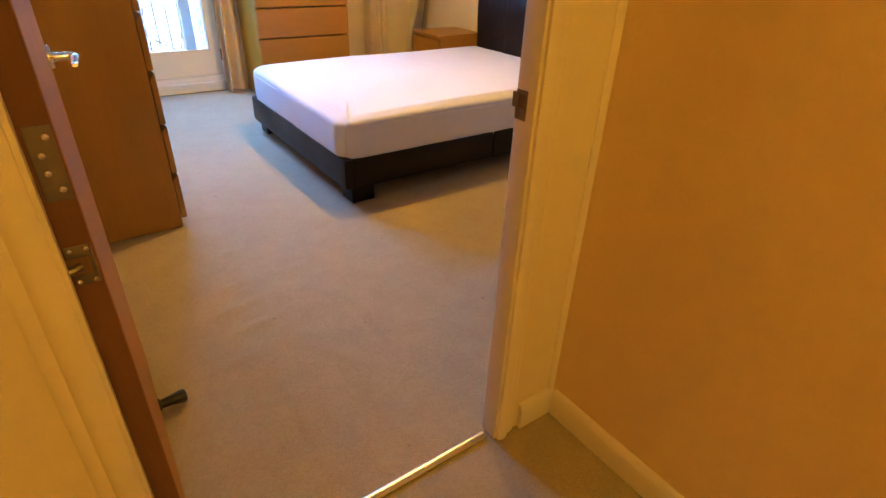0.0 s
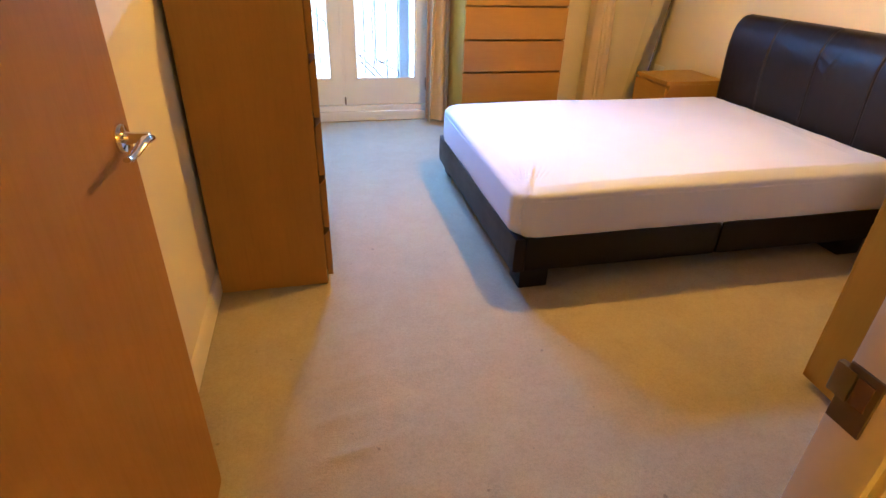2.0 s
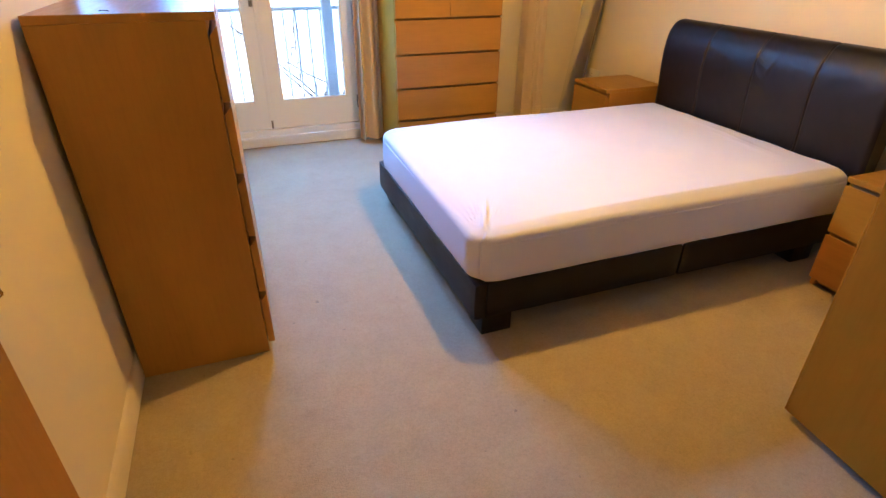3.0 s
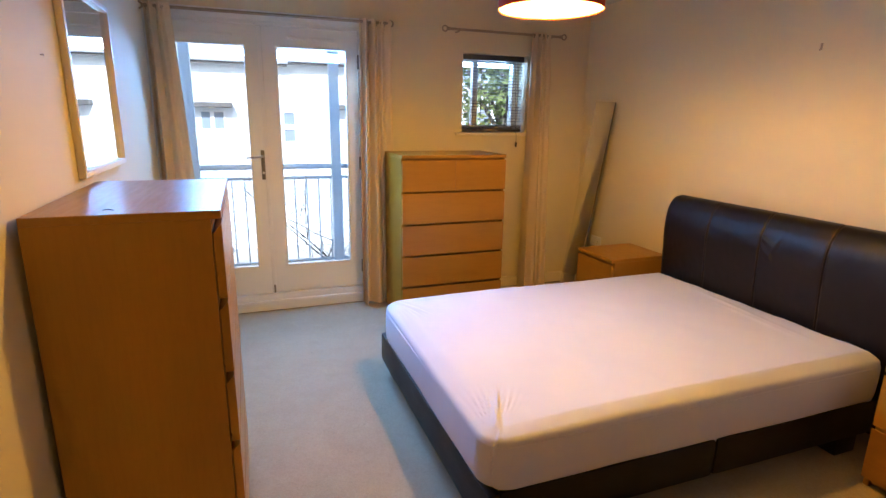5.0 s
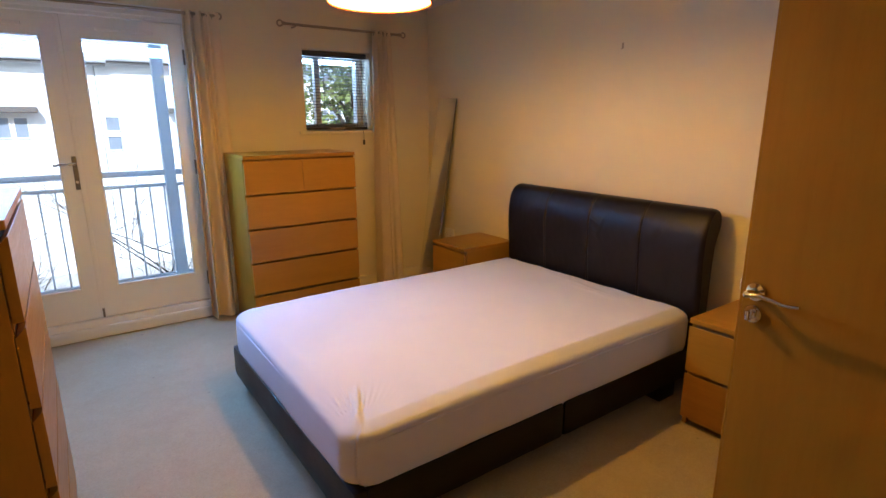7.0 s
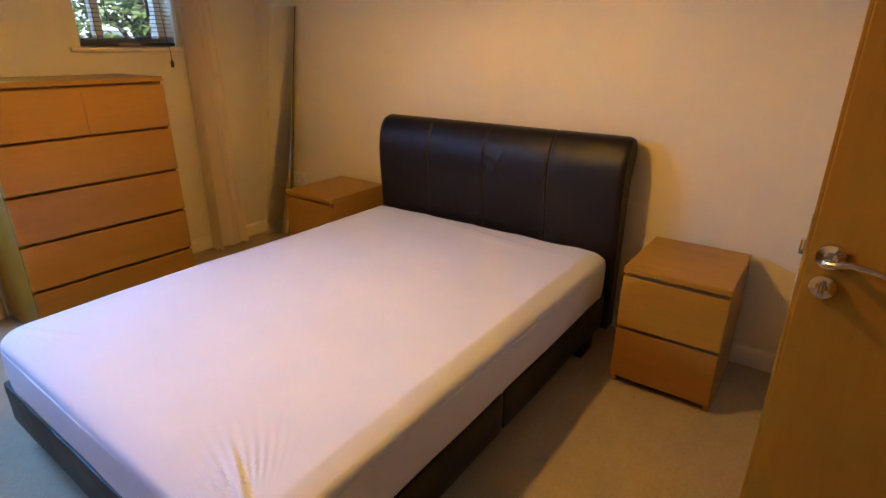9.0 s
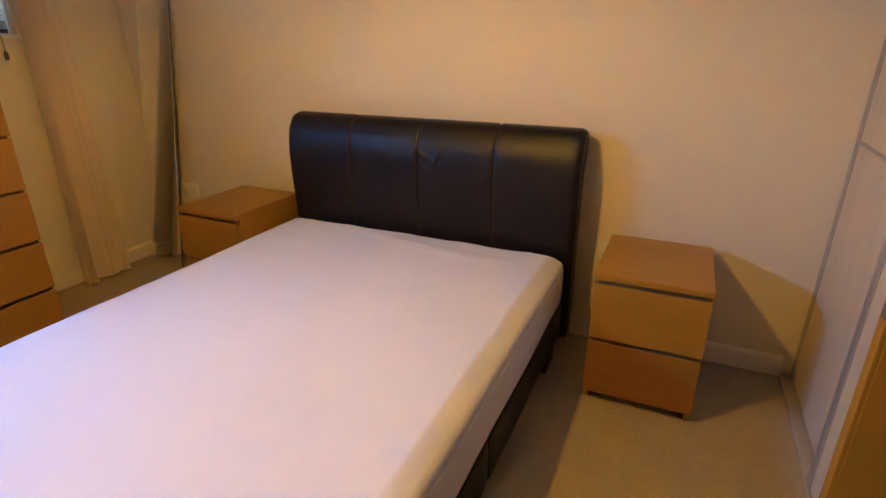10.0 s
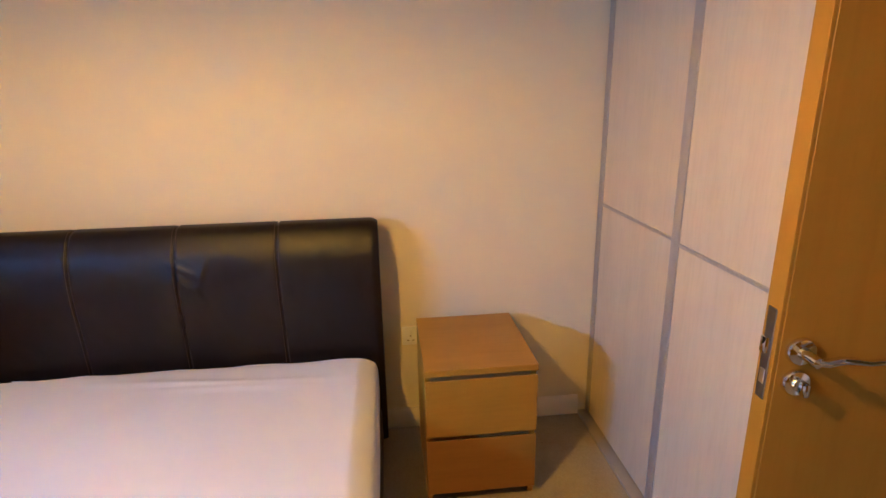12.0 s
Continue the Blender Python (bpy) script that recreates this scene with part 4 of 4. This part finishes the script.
structure("outer_wall", boxes(((-6.0, YW + 0.282, -3.0), (FX0, YW + 0.34, 3.6)), ((FX0, YW + 0.282, FZ), (FX1, YW + 0.34, 3.6)), ((FX1, YW + 0.282, -3.0), (WX0, YW + 0.34, 3.6)), ((FX0, YW + 0.282, -3.0), (FX1, YW + 0.34, -0.1)),
                              ((WX0, YW + 0.282, -3.0), (WX1, YW + 0.34, WZ0)), ((WX0, YW + 0.282, WZ1), (WX1, YW + 0.34, 3.6)), ((WX1, YW + 0.282, -3.0), (9.0, YW + 0.34, 3.6))), RENDERW, "white rendered outer wall of the flat", "wall")

bal = thing("balcony", "small balcony with blue-grey steel railing outside the french doors", "balcony", kind="structure")
Y0, Y1, X0, X1, RZ = YW + 0.345, 7.42, 0.86, 2.36, 1.0
part("slab", box((X0 - 0.08, Y0, -0.22), (X1 + 0.08, Y1 + 0.08, -0.04), 0.01), SLABM, bal)
for x in (0.955, 2.25):
    part("post", box((x - 0.045, Y1 - 0.045, -0.04), (x + 0.045, Y1 + 0.045, 3.4), 0.004), RAILPAINT, bal)


def railing(a, b, n):
    a, b = Vector(a), Vector(b)
    for z, r in ((RZ, 0.025), (RZ - 0.11, 0.016), (0.05, 0.016)):
        part("rail", tube([(a.x, a.y, z), (b.x, b.y, z)], r, 8), RAILPAINT, bal)
    for i in range(n):
        p = a.lerp(b, (i + 0.5) / n)
        part("baluster", tube([(p.x, p.y, 0.05), (p.x, p.y, RZ - 0.11)], 0.008, 6), RAILPAINT, bal)


railing((X0, Y1), (X1, Y1), 13)
railing((X0, Y0 + 0.02), (X0, Y1), 9)
railing((X1, Y0 + 0.02), (X1, Y1), 9)


def far_window(parent, x, y, z, w, h):
    wd = part("window", box((x, y - 0.02, z), (x + w, y + 0.05, z + h)), SKYGLASS, parent)
    fr = bmesh.new()
    e = 0.03 if w < 0.5 else 0.06
    for lo, hi in (((x - e, y - 0.06, z - e), (x, y, z + h + e)), ((x + w, y - 0.06, z - e), (x + w + e, y, z + h + e)), ((x, y - 0.06, z - e), (x + w, y, z)), ((x, y - 0.06, z + h), (x + w, y, z + h + e))):
        box(lo, hi, 0, 1, fr)
    if w > 0.5:
        box((x + w / 2 - 0.03, y - 0.05, z), (x + w / 2 + 0.03, y, z + h), 0, 1, fr)
    part("window_frame", fr, UPVC, wd)


def house(name, label, x0, x1, y, z_eaves, z_ridge, depth, windows, canopy):
    h = thing(name, label, "house")
    part("wall", box((x0, y, -3.0), (x1, y + depth, z_eaves)), RENDERW, h)
    bm = bmesh.new()
    a = [bm.verts.new(p) for p in ((x0 - 0.3, y - 0.4, z_eaves), (x0 - 0.3, y + depth + 0.4, z_eaves), (x0 - 0.3, y + depth / 2, z_ridge))]
    b = [bm.verts.new(p) for p in ((x1 + 0.3, y - 0.4, z_eaves), (x1 + 0.3, y + depth + 0.4, z_eaves), (x1 + 0.3, y + depth / 2, z_ridge))]
    for i in range(3):
        bm.faces.new((a[i], a[(i + 1) % 3], b[(i + 1) % 3], b[i]))
    bm.faces.new(a), bm.faces.new(b)
    part("roof", bm, SLATE, h)
    part("gutter", tube([(x0 - 0.3, y - 0.42, z_eaves - 0.02), (x1 + 0.3, y - 0.42, z_eaves - 0.02)], 0.07, 8), SLATE, h)
    part("canopy", box((canopy[0], y - 0.5, 1.68), (canopy[1], y, 1.84), 0.02), FASCIA, h, "dark flat canopy above the windows")
    part("fascia", box((x0 - 0.28, y - 0.38, z_eaves - 0.16), (x1 + 0.28, y - 0.30, z_eaves - 0.02)), FASCIA, h)
    for x, z, w, hh in windows:
        far_window(h, x, y, z, w, hh)
    return h


house("terraced_house", "white rendered house opposite with dark windows and slate roof", -14.0, 2.6, 21.0, 3.15, 5.2, 8.0,
      [(x, z, 1.0, 1.25) for x in (-11.5, -8.6, -5.4, -2.6) for z in (-2.2, 0.4)] + [(0.20, 1.02, 0.26, 0.52), (0.58, 1.02, 0.28, 0.52), (-1.0, 1.02, 0.26, 0.52)], (-1.5, 1.15))
house("terraced_house", "white rendered house opposite with dark windows and slate roof", 2.62, 26.0, 21.0, 3.22, 5.3, 8.0,
      [(x, z, 1.0, 1.3) for x in (6.4, 9.3, 12.6, 15.6, 19.0) for z in (-2.2, 0.5)] + [(2.72, 0.62, 0.34, 0.38), (2.72, 1.18, 0.34, 0.38), (5.2, 1.0, 0.3, 0.5)], (4.4, 6.1))


def bare_tree(name, x, y, z, height, seed, label):
    rnd = random.Random(seed)
    t = thing(name, label, "tree")
    trunk_bm, twig_bm = bmesh.new(), bmesh.new()

    def grow(p, d, length, r, level):
        pts, radii = [p], [r]
        for k in range(5):
            d = (d + Vector((rnd.uniform(-0.22, 0.22), rnd.uniform(-0.22, 0.22), rnd.uniform(-0.1, 0.16)))).normalized()
            p = p + d * length / 5
            pts.append(p), radii.append(r * (1 - 0.13 * (k + 1)))
            if level < 4 and (k > 0 or level):
                for _ in range(2 if level < 3 else 1):
                    if rnd.random() < 0.85:
                        side = Vector((rnd.uniform(-1, 1), rnd.uniform(-1, 1), rnd.uniform(-0.15, 0.7))).normalized()
                        grow(p, (d * 0.5 + side).normalized(), length * rnd.uniform(0.45, 0.68), radii[-1] * 0.6, level + 1)
        merge(trunk_bm if level < 2 else twig_bm, tube(pts, radii, 7 if level < 2 else 4))
    grow(Vector((x, y, z)), Vector((0.1, 0, 1)), height, height * 0.016, 0)
    part("trunk", trunk_bm, BARK, t)
    part("crown", twig_bm, BARK, t, "bare winter twigs")


bare_tree("bare_tree", 2.9, 10.2, -3.0, 3.0, 4, "bare winter tree with thin branches beyond the balcony")
bare_tree("bare_tree", 0.6, 14.0, -3.0, 2.2, 11, "bare winter tree with thin branches in front of the houses")

ivy = thing("evergreen_tree", "leafy green ivy-clad tree outside the small window", "tree")
part("trunk", tube([(6.6, 12.5, -3.0), (6.65, 12.5, -1), (6.6, 12.55, 1.5), (6.7, 12.5, 3.2)], [0.2, 0.17, 0.12, 0.05], 10), BARK, ivy)
rnd = random.Random(7)
for k in range(9):
    a = rnd.uniform(0, 6.28)
    part("limb", tube([(6.62, 12.52, -0.5 + 0.4 * k), (6.62 + 0.5 * math.cos(a), 12.52 + 0.5 * math.sin(a), 0.1 + 0.4 * k), (6.62 + 0.95 * math.cos(a), 12.52 + 0.95 * math.sin(a), 0.5 + 0.4 * k)], [0.05, 0.035, 0.012], 6), BARK, ivy)
verts, faces = [], []
for k in range(9000):
    a, q, r = rnd.uniform(0, 6.283), rnd.uniform(-1, 1), rnd.random() ** 0.45
    w = 1.15 + 0.35 * math.sin(3 * a + 4 * q)
    c = Vector((6.6 + w * r * math.cos(a) * math.sqrt(1 - 0.6 * q * q), 12.5 + w * r * math.sin(a) * math.sqrt(1 - 0.6 * q * q), 1.4 + 2.6 * q * (0.6 + 0.4 * r)))
    if noise.noise(c * 1.6) < -0.12:
        continue
    m = Euler((rnd.uniform(-1.2, 1.2), rnd.uniform(-1.2, 1.2), rnd.uniform(0, 6.28))).to_matrix()
    s = rnd.uniform(0.05, 0.10)
    base = len(verts)
    verts += [tuple(c + m @ Vector(p)) for p in ((0, -s, 0), (s * 0.6, 0, s * 0.15), (0, s * 1.2, 0), (-s * 0.6, 0, s * 0.15))]
    faces.append((base, base + 1, base + 2, base + 3))
me = bpy.data.meshes.new("crown")
me.from_pydata(verts, [], faces)
me.materials.append(LEAF)
crown = new("crown", me)
crown.parent = ivy
